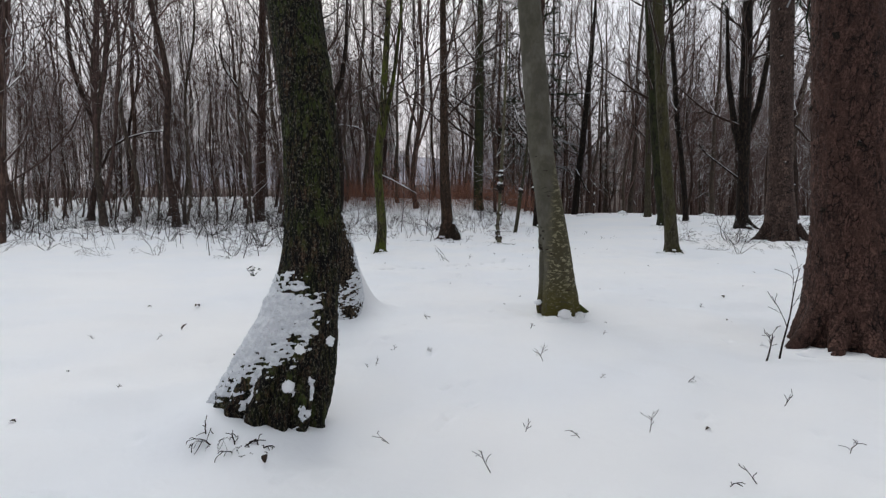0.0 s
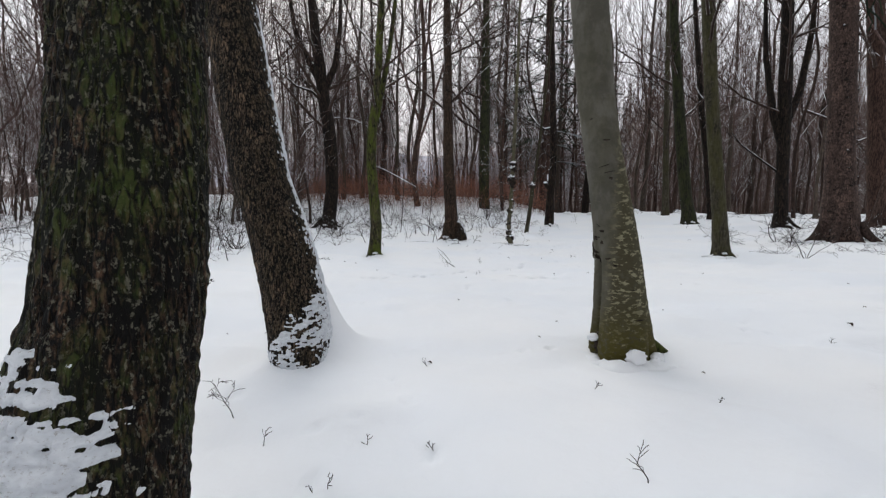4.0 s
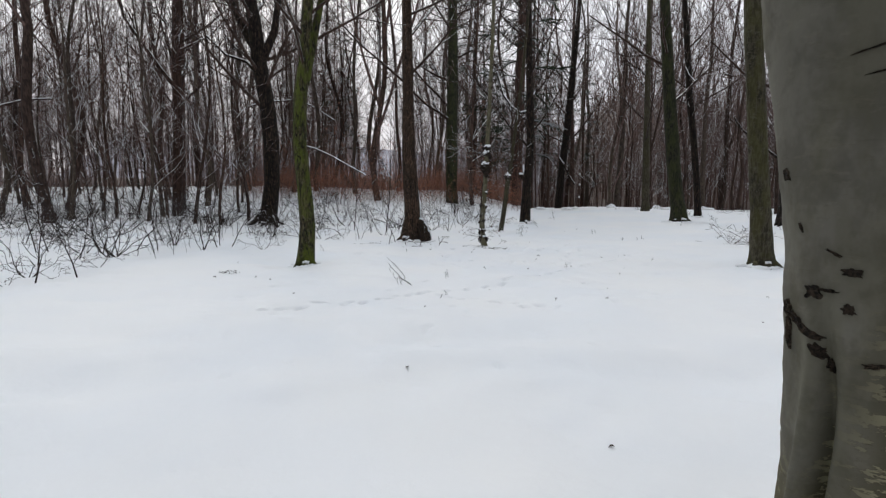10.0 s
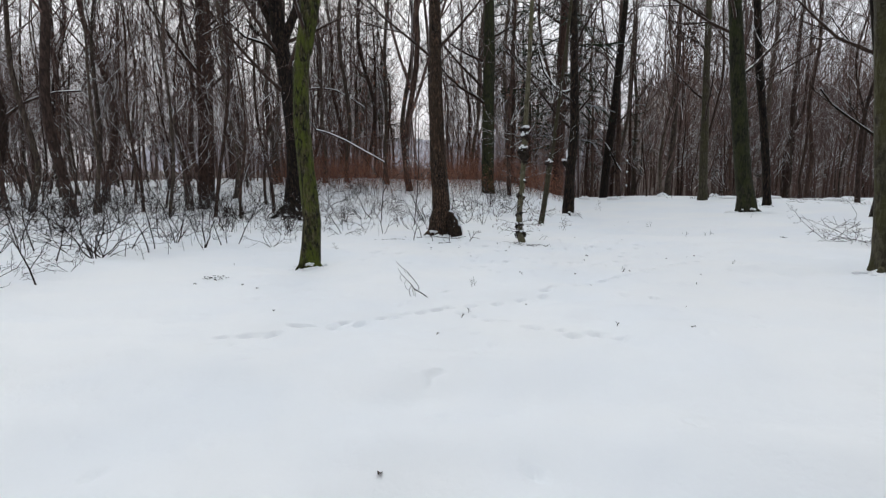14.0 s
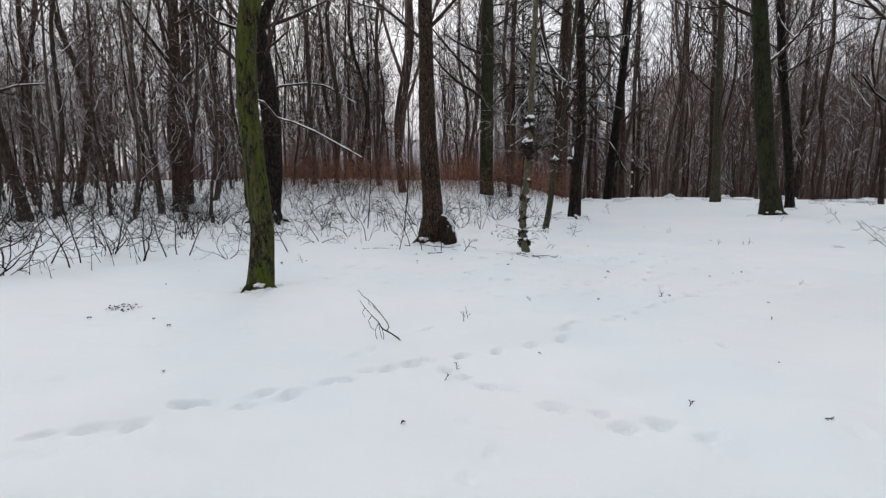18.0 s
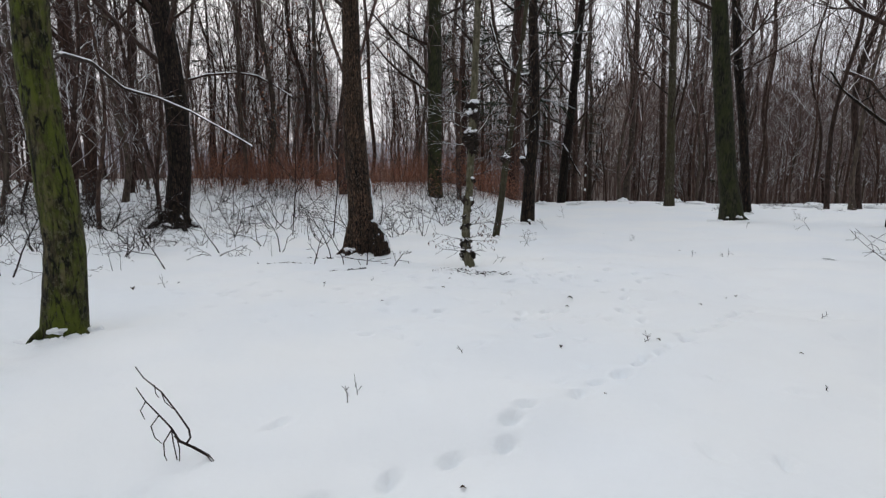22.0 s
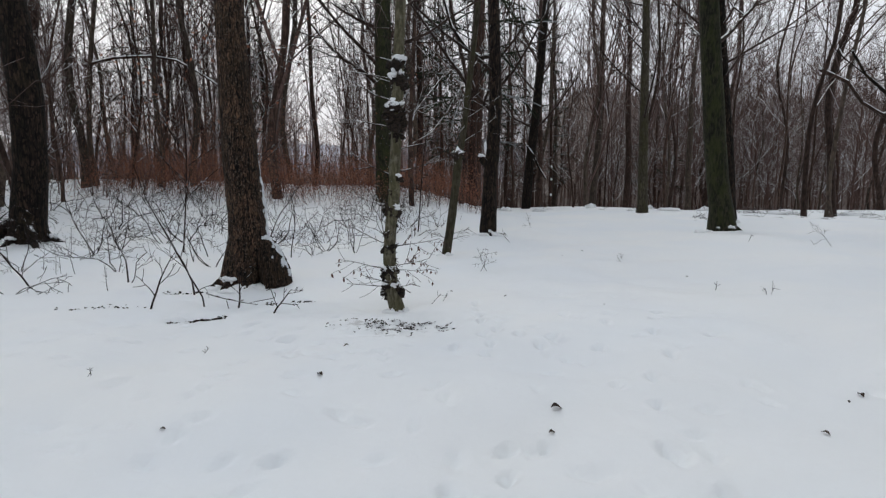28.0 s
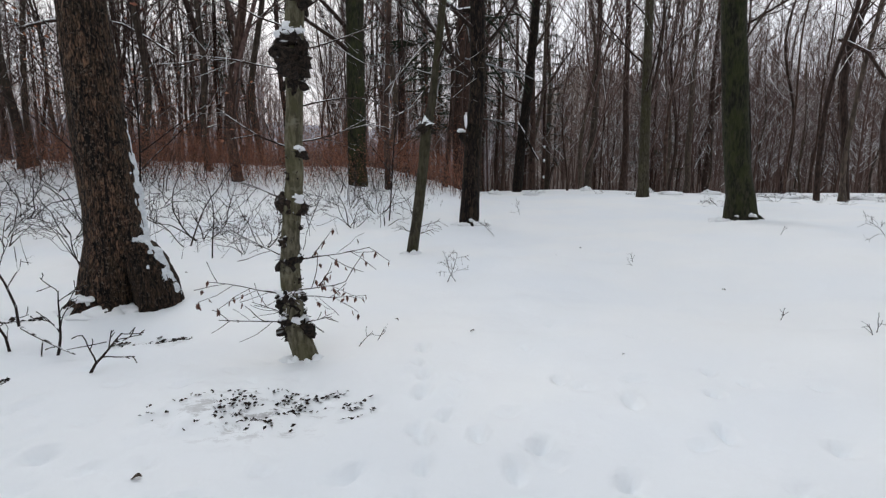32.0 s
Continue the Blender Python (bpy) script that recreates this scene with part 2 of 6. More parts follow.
def snow_material():
    m, n, l, p = shader("snow")
    co = n.new("ShaderNodeTexCoord").outputs["Object"]
    broad, mid, fine = noised(n, l, co, 0.35, 3, 0.6), noised(n, l, co, 6, 4, 0.6), noised(n, l, co, 140, 3, 0.7)
    col = mixed(n, l, ranged(n, l, broad, 0.3, 0.7), (0.83, 0.86, 0.90), (0.88, 0.89, 0.90))
    col = mixed(n, l, ranged(n, l, fine, 0.62, 0.8, 0, 0.25), col, (0.74, 0.76, 0.79))
    # beyond the rise the woodland floor is bare brown leaf litter with some snow
    sep, add = n.new("ShaderNodeSeparateXYZ"), n.new("ShaderNodeMath")
    l.new(co, sep.inputs[0])
    patchy = noised(n, l, co, 0.5, 4, 0.7)
    add.operation = "MULTIPLY_ADD"
    l.new(patchy, add.inputs[0])
    add.inputs[1].default_value = 14.0
    l.new(sep.outputs["Y"], add.inputs[2])
    col = mixed(n, l, ranged(n, l, add.outputs[0], 55.0, 60.0), col, mixed(n, l, ranged(n, l, mid, 0.35, 0.65), (0.062, 0.045, 0.039), (0.105, 0.077, 0.066)))
    # scraped places where wet brown litter stains the snow
    for a, b, deep, rad in HOLLOWS:
        near = n.new("ShaderNodeMapping")
        near.inputs["Location"].default_value, near.inputs["Scale"].default_value = (-a / (rad * 1.5), -b / rad, 0), (1 / (rad * 1.5), 1 / rad, 0)
        l.new(co, near.inputs["Vector"])
        far = n.new("ShaderNodeVectorMath")
        far.operation = "LENGTH"
        l.new(near.outputs[0], far.inputs[0])
        scraped = noised(n, l, co, 11, 5, 0.75, (0.6, 1.2, 1))
        col = mixed(n, l, times(n, l, ranged(n, l, far.outputs["Value"], 1.05, 0.2), ranged(n, l, scraped, 0.52, 0.64, 0, 0.5)), col, (0.085, 0.058, 0.046))
    l.new(col, p.inputs["Base Color"])
    p.inputs["Roughness"].default_value = 0.7
    p.inputs["Specular IOR Level"].default_value = 0.15
    b1, b2 = n.new("ShaderNodeBump"), n.new("ShaderNodeBump")
    b1.inputs["Strength"].default_value, b1.inputs["Distance"].default_value = 0.35, 0.03
    b2.inputs["Strength"].default_value, b2.inputs["Distance"].default_value = 0.25, 0.004
    l.new(mid, b1.inputs["Height"])
    l.new(fine, b2.inputs["Height"])
    l.new(b1.outputs[0], b2.inputs["Normal"])
    l.new(b2.outputs[0], p.inputs["Normal"])
    return m


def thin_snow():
    """Wind-blown crust on bark, greyed by painted-in shade and crumbs of bark and lichen."""
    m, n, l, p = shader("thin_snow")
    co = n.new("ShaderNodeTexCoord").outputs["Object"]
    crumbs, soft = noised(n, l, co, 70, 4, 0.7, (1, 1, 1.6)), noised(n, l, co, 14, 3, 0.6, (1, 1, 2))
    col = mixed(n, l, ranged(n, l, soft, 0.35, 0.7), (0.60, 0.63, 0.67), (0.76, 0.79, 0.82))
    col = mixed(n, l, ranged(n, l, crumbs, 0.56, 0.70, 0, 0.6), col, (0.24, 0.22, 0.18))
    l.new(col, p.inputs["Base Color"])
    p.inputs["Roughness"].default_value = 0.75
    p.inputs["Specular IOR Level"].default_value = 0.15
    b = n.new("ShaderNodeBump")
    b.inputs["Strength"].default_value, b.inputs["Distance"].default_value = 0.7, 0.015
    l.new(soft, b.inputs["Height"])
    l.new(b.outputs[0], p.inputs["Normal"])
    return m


M_SNOW = snow_material()
M_SHADED_SNOW = thin_snow()
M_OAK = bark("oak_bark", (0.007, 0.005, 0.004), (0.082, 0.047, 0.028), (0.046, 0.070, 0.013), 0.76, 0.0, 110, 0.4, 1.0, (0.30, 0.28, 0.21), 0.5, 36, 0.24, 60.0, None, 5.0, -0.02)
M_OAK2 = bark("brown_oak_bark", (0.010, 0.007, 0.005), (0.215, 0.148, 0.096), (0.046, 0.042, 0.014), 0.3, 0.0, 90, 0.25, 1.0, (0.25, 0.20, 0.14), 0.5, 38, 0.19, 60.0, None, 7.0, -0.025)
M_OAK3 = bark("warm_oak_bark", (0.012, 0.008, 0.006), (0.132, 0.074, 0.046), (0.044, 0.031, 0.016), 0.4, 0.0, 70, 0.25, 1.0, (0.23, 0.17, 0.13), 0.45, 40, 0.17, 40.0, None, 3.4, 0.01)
M_BEECH = bark("beech_bark", (0.074, 0.070, 0.056), (0.112, 0.107, 0.088), (0.052, 0.049, 0.024), 0.32, 0.0, 7, 0.7, 0.25, (0.15, 0.14, 0.105), 0.12, 0.0, 0.3, 10.0, (0.056, 0.048, 0.010))
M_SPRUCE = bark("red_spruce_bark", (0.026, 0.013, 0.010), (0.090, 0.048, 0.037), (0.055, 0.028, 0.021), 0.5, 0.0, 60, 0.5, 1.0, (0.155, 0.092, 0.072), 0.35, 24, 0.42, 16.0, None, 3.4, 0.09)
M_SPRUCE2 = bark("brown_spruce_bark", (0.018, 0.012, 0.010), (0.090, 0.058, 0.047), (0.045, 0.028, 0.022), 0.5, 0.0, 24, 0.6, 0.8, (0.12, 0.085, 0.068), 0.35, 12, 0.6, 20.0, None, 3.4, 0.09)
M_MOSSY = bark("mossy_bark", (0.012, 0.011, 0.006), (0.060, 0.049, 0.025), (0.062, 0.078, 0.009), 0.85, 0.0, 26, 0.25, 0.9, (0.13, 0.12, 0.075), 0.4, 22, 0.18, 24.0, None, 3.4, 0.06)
M_OLIVE = bark("olive_hornbeam_bark", (0.030, 0.026, 0.016), (0.098, 0.086, 0.056), (0.064, 0.062, 0.018), 0.6, 0.0, 22, 0.3, 0.7, (0.13, 0.12, 0.085), 0.4)
M_PALE = bark("pale_mossy_bark", (0.055, 0.048, 0.032), (0.165, 0.150, 0.105), (0.085, 0.082, 0.034), 0.45, 0.1, 26, 0.3, 0.6, (0.20, 0.19, 0.15), 0.4)
M_GREY = bark("grey_bark", (0.026, 0.022, 0.015), (0.088, 0.075, 0.053), (0.055, 0.053, 0.020), 0.5, 0.15, 22, 0.25, 0.6, (0.10, 0.09, 0.07), 0.3)
M_DARKMOSS = bark("dark_mossy_bark", (0.007, 0.007, 0.004), (0.034, 0.032, 0.020), (0.030, 0.036, 0.010), 0.65, 0.1, 22, 0.25, 0.6)
M_DARK = bark("dark_bark", (0.009, 0.005, 0.004), (0.044, 0.027, 0.019), (0.027, 0.024, 0.009), 0.3, 0.12, 24, 0.22, 0.7, None, 0, 20)
M_BROWN = bark("brown_bark", (0.020, 0.011, 0.009), (0.074, 0.042, 0.030), None, 0, 0.12, 20, 0.25, 0.6)
M_WOOD1 = bark("forest_bark", (0.031, 0.019, 0.015), (0.092, 0.058, 0.045), None, 0, 0.12, 14, 0.3, 0.5)
M_WOOD2 = bark("forest_grey_bark", (0.039, 0.029, 0.024), (0.106, 0.079, 0.065), (0.070, 0.062, 0.036), 0.3, 0.15, 14, 0.3, 0.5)
M_WOOD3 = bark("forest_brown_bark", (0.026, 0.016, 0.013), (0.076, 0.048, 0.037), None, 0, 0.12, 14, 0.3, 0.5)
M_TWIG = bark("twig_bark", (0.025, 0.015, 0.012), (0.057, 0.037, 0.029), None, 0, 0.62, 12, 0.5, 0.0)
M_TWIG2 = bark("dark_twig_bark", (0.014, 0.009, 0.008), (0.036, 0.023, 0.019), None, 0, 0.35, 12, 0.5, 0.0)
# Paler than M_TWIG, with distance haze mixed into the colour.
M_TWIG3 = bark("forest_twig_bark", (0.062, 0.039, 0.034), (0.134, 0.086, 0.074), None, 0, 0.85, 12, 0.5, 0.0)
M_SCAR = bark("bark_scar", (0.008, 0.006, 0.004), (0.048, 0.034, 0.022), None, 0, 0.0, 70, 1.0, 0.8)
M_BURR = bark("burr_bark", (0.008, 0.006, 0.005), (0.04, 0.028, 0.02), None, 0, 0.25, 40, 1.0, 0.9)
M_LEAF = islands("dry_beech_leaves", [(0.27, 0.105, 0.062), (0.33, 0.142, 0.084), (0.22, 0.090, 0.060), (0.36, 0.185, 0.120), (0.30, 0.125, 0.077)])
# Withered leaves darker than M_LEAF, their shade put into the colour.
M_HANG = islands("withered_hanging_leaves", [(0.115, 0.052, 0.038), (0.15, 0.066, 0.046), (0.085, 0.042, 0.033), (0.19, 0.085, 0.055)])
M_LITTER = islands("leaf_litter", [(0.020, 0.013, 0.010), (0.012, 0.009, 0.008), (0.034, 0.021, 0.015), (0.009, 0.007, 0.006)])
M_DEADLEAF = plain("dead_leaf", (0.030, 0.022, 0.017), (0.06, 0.036, 0.024), 60)
M_NEEDLE = islands("spruce_needles", [(0.014, 0.022, 0.011), (0.022, 0.032, 0.016), (0.011, 0.018, 0.009), (0.018, 0.026, 0.013), (0.24, 0.25, 0.26)])
# Lifted and greyed: the mist over far trees is painted into these tones.
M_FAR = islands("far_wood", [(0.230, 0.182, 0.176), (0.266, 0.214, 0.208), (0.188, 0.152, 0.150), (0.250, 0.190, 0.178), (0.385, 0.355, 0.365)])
# Distance haze is put into this bluish grey.
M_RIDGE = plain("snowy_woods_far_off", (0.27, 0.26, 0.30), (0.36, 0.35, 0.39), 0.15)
# Brown brush tones raised above near twigs to paint in haze.
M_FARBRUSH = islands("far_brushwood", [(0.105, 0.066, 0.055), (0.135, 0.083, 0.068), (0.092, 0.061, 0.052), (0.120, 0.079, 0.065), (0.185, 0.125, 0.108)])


# ---- ground ----
def lie(x, y):
    """Height of the lie of the land."""
    x, y = np.asarray(x, float), np.asarray(y, float)
    z = 0.11 + 0.00044 * np.clip(y - 8, 0, 26) ** 2 + 0.0296 * np.clip(x - 2, 0, 14) + 0.035 * np.clip(-x - 2, 0, 9)
    z = z + 1.75 * smooth((y - 23 - 0.35 * np.clip(-x - 6, 0, 60)) / 15) * smooth((10 - x) / 8)
    z = z - 0.3 * smooth((x - 17) / 10)
    z = z - 1.6 * smooth((y - 44) / 14) * smooth((x - 2) / 10)
    z = z + 30.0 * smooth((y - 58) / 90) * smooth((x - 0.26 * y + 2) / 28) + 5.0 * smooth((y - 70) / 120)
    z = z + 7.0 * smooth((y - 70) / 60) * (vnoise(x * 0.022, y * 0.022, 6.6) - 0.45) + 1.5 * smooth((y - 62) / 30) * (vnoise(x * 0.11, y * 0.11, 2.6) - 0.5)
    return z


# lines of small animal tracks: start, end, number of prints
TRACKS = [((1.3, 9.65), (4.7, 11.97), 19), ((-1.9, 7.62), (0.15, 9.12), 13), ((0.15, 9.12), (1.06, 8.13), 6), ((1.06, 8.13), (1.9, 7.68), 5), ((2.95, 15.6), (2.75, 13.7), 9),
          ((4.95, 14.9), (3.1, 12.0), 7)]
PRINTS = [(2.97, 14.48), (3.11, 14.21), (3.21, 13.91), (4.31, 13.97), (4.71, 13.7), (3.66, 13.74), (3.75, 14.71), (4.04, 14.34), (2.48, 14.08), (3.39, 14.05), (2.7, 12.4), (2.49, 12.41),
          (2.12, 12.07), (2.43, 12.17), (3.33, 12.13), (3.36, 11.84), (0.14, 9.93), (0.84, 9.38), (1.16, 9.5), (0.5, 9.2), (2.74, 9.19)]
tg = np.random.default_rng(3)
PRINTS = [(x, y, 0.9 + 0.5 * math.sin(7 * x + 3 * y)) for x, y in PRINTS]
for (ax, ay), (bx, by), n in TRACKS:
    for k in range(n):
        f = (k + 0.5) / n
        PRINTS.append((ax + (bx - ax) * f + tg.normal(0, 0.04), ay + (by - ay) * f + tg.normal(0, 0.04), math.atan2(by - ay, bx - ax) + tg.normal(0, 0.25)))
TROD = len(PRINTS)
# small dents where snow fell from the branches
PRINTS += [(tg.uniform(-3, 6.5), tg.uniform(-2, 17), tg.uniform(0, 3.14)) for _ in range(170)]
PRINTS += [(tg.uniform(0.5, 5.5), tg.uniform(11, 15.5), tg.uniform(0, 3.14)) for _ in range(70)]
PRINTS += [(tg.uniform(-1.6, 2.2), tg.uniform(12.3, 15.2), tg.normal(0.2, 0.3)) for _ in range(60)]
# banked snow: x, y, height, radius
DRIFTS = [(-0.80, -0.66, -0.10, 0.28), (-1.75, -0.55, 0.16, 0.30), (-1.35, -0.72, 0.07, 0.35), (1.45, 3.0, -0.10, 0.75), (1.4, 14.95, 0.05, 0.6), (2.05, 15.7, -0.07, 0.45), (0.2, 14.6, 0.09, 1.1), (-1.5, 13.6, 0.07, 1.2)]
# steep-sided snow swept up behind trunks: x, y, height, falling away over, narrowness
BANKED = [(-1.42, 3.03, 1.05, 0.185, 0.8), (-1.95, -0.30, 0.12, 0.22, 0.8), (1.88, 3.3, 0.12, 0.2, 0.8)]


def footing(x, y, swept=True):
    """Snow surface with drifts, tracks and hollows."""
    x, y = np.asarray(x, float), np.asarray(y, float)
    near = smooth((40 - np.hypot(x, y - 8)) / 20)
    z = lie(x, y) + near * (0.10 * (vnoise(x * 0.45, y * 0.55, 3.3) - 0.5) + 0.12 * (vnoise(x * 1.2, y * 1.7, 8.1) - 0.5) + 0.045 * (vnoise(x * 3.1, y * 3.6, 4.4) - 0.5) + 0.012 * (vnoise(x * 6, y * 6, 1.7) - 0.5))
    brush = smooth((y - 9.5) / 4) * smooth((-2.5 - x) / 3) * near
    z = z + 0.10 * brush * (vnoise(x * 2.6, y * 2.6, 5.5) - 0.4) + 0.05 * brush * (vnoise(x * 6, y * 6, 4.5) - 0.5)
    for a, b, hgt, rad in DRIFTS:
        z = z + hgt * np.exp(-((x - a) ** 2 + (y - b) ** 2) / rad ** 2)
    for a, b, hgt, rad, long in BANKED if swept else ():
        z = z + hgt * np.exp(-np.sqrt((x - a) ** 2 + ((y - b) * long) ** 2 + 0.004) / rad) * smooth((y - b + 0.7) / 0.5)
    for a, b, hgt, rad in HOLLOWS:
        d2 = ((x - a) / 1.5) ** 2 + (y - b) ** 2
        z = z - 1.3 * hgt * np.exp(-d2 / rad ** 2) * (0.2 + 1.6 * vnoise(x * 11, y * 11, 2.2))
    if x.ndim:
        for k, (a, b, turn) in enumerate(PRINTS):
            w = 0.030 + 0.015 * ((k * 7) % 5) / 5
            i = np.flatnonzero((np.abs(x - a) < 0.3).ravel() & (np.abs(y - b) < 0.3).ravel())
            if len(i):
                dx, dy = x.ravel()[i] - a, y.ravel()[i] - b
                d2 = ((dx * math.cos(turn) + dy * math.sin(turn)) / 1.9) ** 2 + (dy * math.cos(turn) - dx * math.sin(turn)) ** 2
                z.ravel()[i] += -(0.075 if k < TROD else 0.034 if k < TROD + 170 else 0.045) * np.exp(-(d2 / w ** 2) ** 1.5) + 0.008 * np.exp(-d2 / (1.9 * w) ** 2)
    return z

def axis_marks(lo, hi, a, b, fine, growth=1.12):
    marks = list(np.arange(a, b, fine))
    for end, sign, stop in ((marks[-1], 1, hi), (marks[0], -1, lo)):
        step, at, more = fine, end, []
        while sign * (stop - at) > 0:
            step = min(step * growth, 25)
            at += sign * step
            more.append(at)
        marks = marks + more if sign > 0 else more[::-1] + marks
    return np.array(marks)


def build_ground():
    gx, gy = axis_marks(-420, 420, -2.2, 5.2, 0.036, 1.085), axis_marks(-90, 560, -1.2, 16.0, 0.036, 1.085)
    X, Y = np.meshgrid(gx, gy)
    Z = footing(X, Y)
    nx, ny = len(gx), len(gy)
    i = (np.arange(ny - 1)[:, None] * nx + np.arange(nx - 1)[None, :]).ravel()
    faces = np.stack([i, i + 1, i + nx + 1, i + nx], 1)
    ob = new("ground", mesh_of("ground", np.stack([X.ravel(), Y.ravel(), Z.ravel()], 1), faces, M_SNOW))
    return tagged(ob, "smooth fresh snow covering the forest floor, with faint animal tracks", "snow", kind="structure")


build_ground()


def stand(x, y):
    return float(footing(x, y, False))


# ---- wood: tubes, trunks, crowns ----
def tubes(P0, P1, r0, r1, sides=3):
    """Separate tapered prisms between pairs of points."""
    P0, P1 = np.asarray(P0, float), np.asarray(P1, float)
    r0, r1 = np.asarray(r0, float), np.asarray(r1, float)
    d = P1 - P0
    d /= np.maximum(np.linalg.norm(d, axis=1, keepdims=True), 1e-9)
    ref = np.where(np.abs(d[:, 2:3]) > 0.9, [[1.0, 0, 0]], [[0, 0, 1.0]])
    u = np.cross(d, ref)
    u /= np.linalg.norm(u, axis=1, keepdims=True)
    v = np.cross(u, d)
    ang = np.arange(sides) * 2 * np.pi / sides + 0.5
    ring = u[:, None, :] * np.cos(ang)[None, :, None] + v[:, None, :] * np.sin(ang)[None, :, None]
    verts = np.concatenate([P0[:, None] + ring * r0[:, None, None], P1[:, None] + ring * r1[:, None, None]], 1)
    base = np.arange(len(P0))[:, None] * 2 * sides
    k = np.arange(sides)
    kk = (k + 1) % sides
    faces = np.stack([base + k, base + kk, base + sides + kk, base + sides + k], 2).reshape(-1, 4)
    return verts.reshape(-1, 3), faces


class Wood:
    """Collects tapered segments of branches."""

    def __init__(self, seed):
        self.rng = np.random.default_rng(seed)
        self.a, self.b, self.runs = [], [], []

    def line(self, pts, r0, r1):
        n = len(pts) - 1
        self.runs.append((np.array(pts, float), r0, r1))
        for i in range(n):
            self.a.append(pts[i]), self.b.append(pts[i + 1])

    def grow(self, start, way, length, r, level, kids, bend=0.25, lift=0.1, segs=4, spread=0.8, least=0.0035):
        rng = self.rng
        way = np.asarray(way, float) / np.linalg.norm(way)
        pts, at = [np.asarray(start, float)], np.asarray(start, float)
        for i in range(segs):
            way = way + rng.normal(0, bend, 3) / segs + np.array([0, 0, lift / segs])
            way /= np.linalg.norm(way)
            at = at + way * length / segs
            pts.append(at)
        tip = max(r * 0.35, least)
        self.line(pts, r, tip)
        if level <= 0:
            return
        for k in range(kids[0]):
            f = 0.25 + 0.75 * (k + rng.random()) / kids[0]
            i = min(int(f * segs), segs - 1)
            g = f * segs - i
            p = pts[i] * (1 - g) + pts[i + 1] * g
            ax = pts[i + 1] - pts[i]
            ax /= np.linalg.norm(ax)
            side = np.cross(ax, rng.normal(0, 1, 3))
            side /= np.linalg.norm(side) + 1e-9
            w = ax * (1 - 0.35 * spread) + side * spread * (0.7 + 0.5 * rng.random())
            self.grow(p, w, length * (0.35 + 0.3 * rng.random()) * (1.15 - 0.5 * f), max((r + (tip - r) * f) * 0.6, least), level - 1, kids[1:], bend * 1.2, lift, max(2, segs - 1), spread, least)

    def mesh(self, name, material, sides=3):
        """Each run of points becomes one unbroken tapered tube."""
        ang = np.arange(sides) * 2 * np.pi / sides + 0.5
        k = np.arange(sides)
        kk = (k + 1) % sides
        groups = {}
        for run in self.runs:
            groups.setdefault(len(run[0]), []).append(run)
        V, F, base = [], [], 0
        for n, runs in groups.items():
            P = np.array([r[0] for r in runs])
            f = np.linspace(0, 1, n)[None, :]
            rad = np.array([r[1] for r in runs])[:, None] * (1 - f) + np.array([r[2] for r in runs])[:, None] * f
            d = np.concatenate([P[:, 1:2] - P[:, :1], P[:, 2:] - P[:, :-2], P[:, -1:] - P[:, -2:-1]], 1)
            d /= np.maximum(np.linalg.norm(d, axis=2, keepdims=True), 1e-9)
            ref = np.where(np.abs(P[:, -1:, 2:3] - P[:, :1, 2:3]) > 0.9 * np.linalg.norm(P[:, -1:] - P[:, :1], axis=2, keepdims=True), [[[1.0, 0, 0]]], [[[0, 0, 1.0]]])
            u = np.cross(d, np.broadcast_to(ref, d.shape))
            u /= np.maximum(np.linalg.norm(u, axis=2, keepdims=True), 1e-9)
            v = np.cross(u, d)
            ring = P[:, :, None] + rad[:, :, None, None] * (u[:, :, None] * np.cos(ang)[None, None, :, None] + v[:, :, None] * np.sin(ang)[None, None, :, None])
            V.append(ring.reshape(-1, 3))
            at = base + (np.arange(len(runs))[:, None] * n + np.arange(n - 1)[None, :]).reshape(-1, 1) * sides
            F.append(np.stack([at + k, at + kk, at + sides + kk, at + sides + k], 2).reshape(-1, 4))
            base += len(runs) * n * sides
        return mesh_of(name, np.concatenate(V), np.concatenate(F), material)


def limb_path(profile, height, top_r, away=0.0):
    """Extends a lower stem (height, sideways, radius) to the tree's full height."""
    prof = [tuple(map(float, p)) for p in profile]
    z, off, r = prof[-1]
    z0, off0, _ = prof[-3] if len(prof) > 2 else prof[0]
    lean = (off - off0) / max(z - z0, 0.1)
    for k in range(1, 5):
        f = k / 4
        prof.append((z + (height - z) * f, off + lean * (height - z) * (f - 0.35 * f * f), r + (top_r - r) * f))
    prof = np.array(prof)
    return np.column_stack([prof, away * np.clip(prof[:, 0], 0, None)])


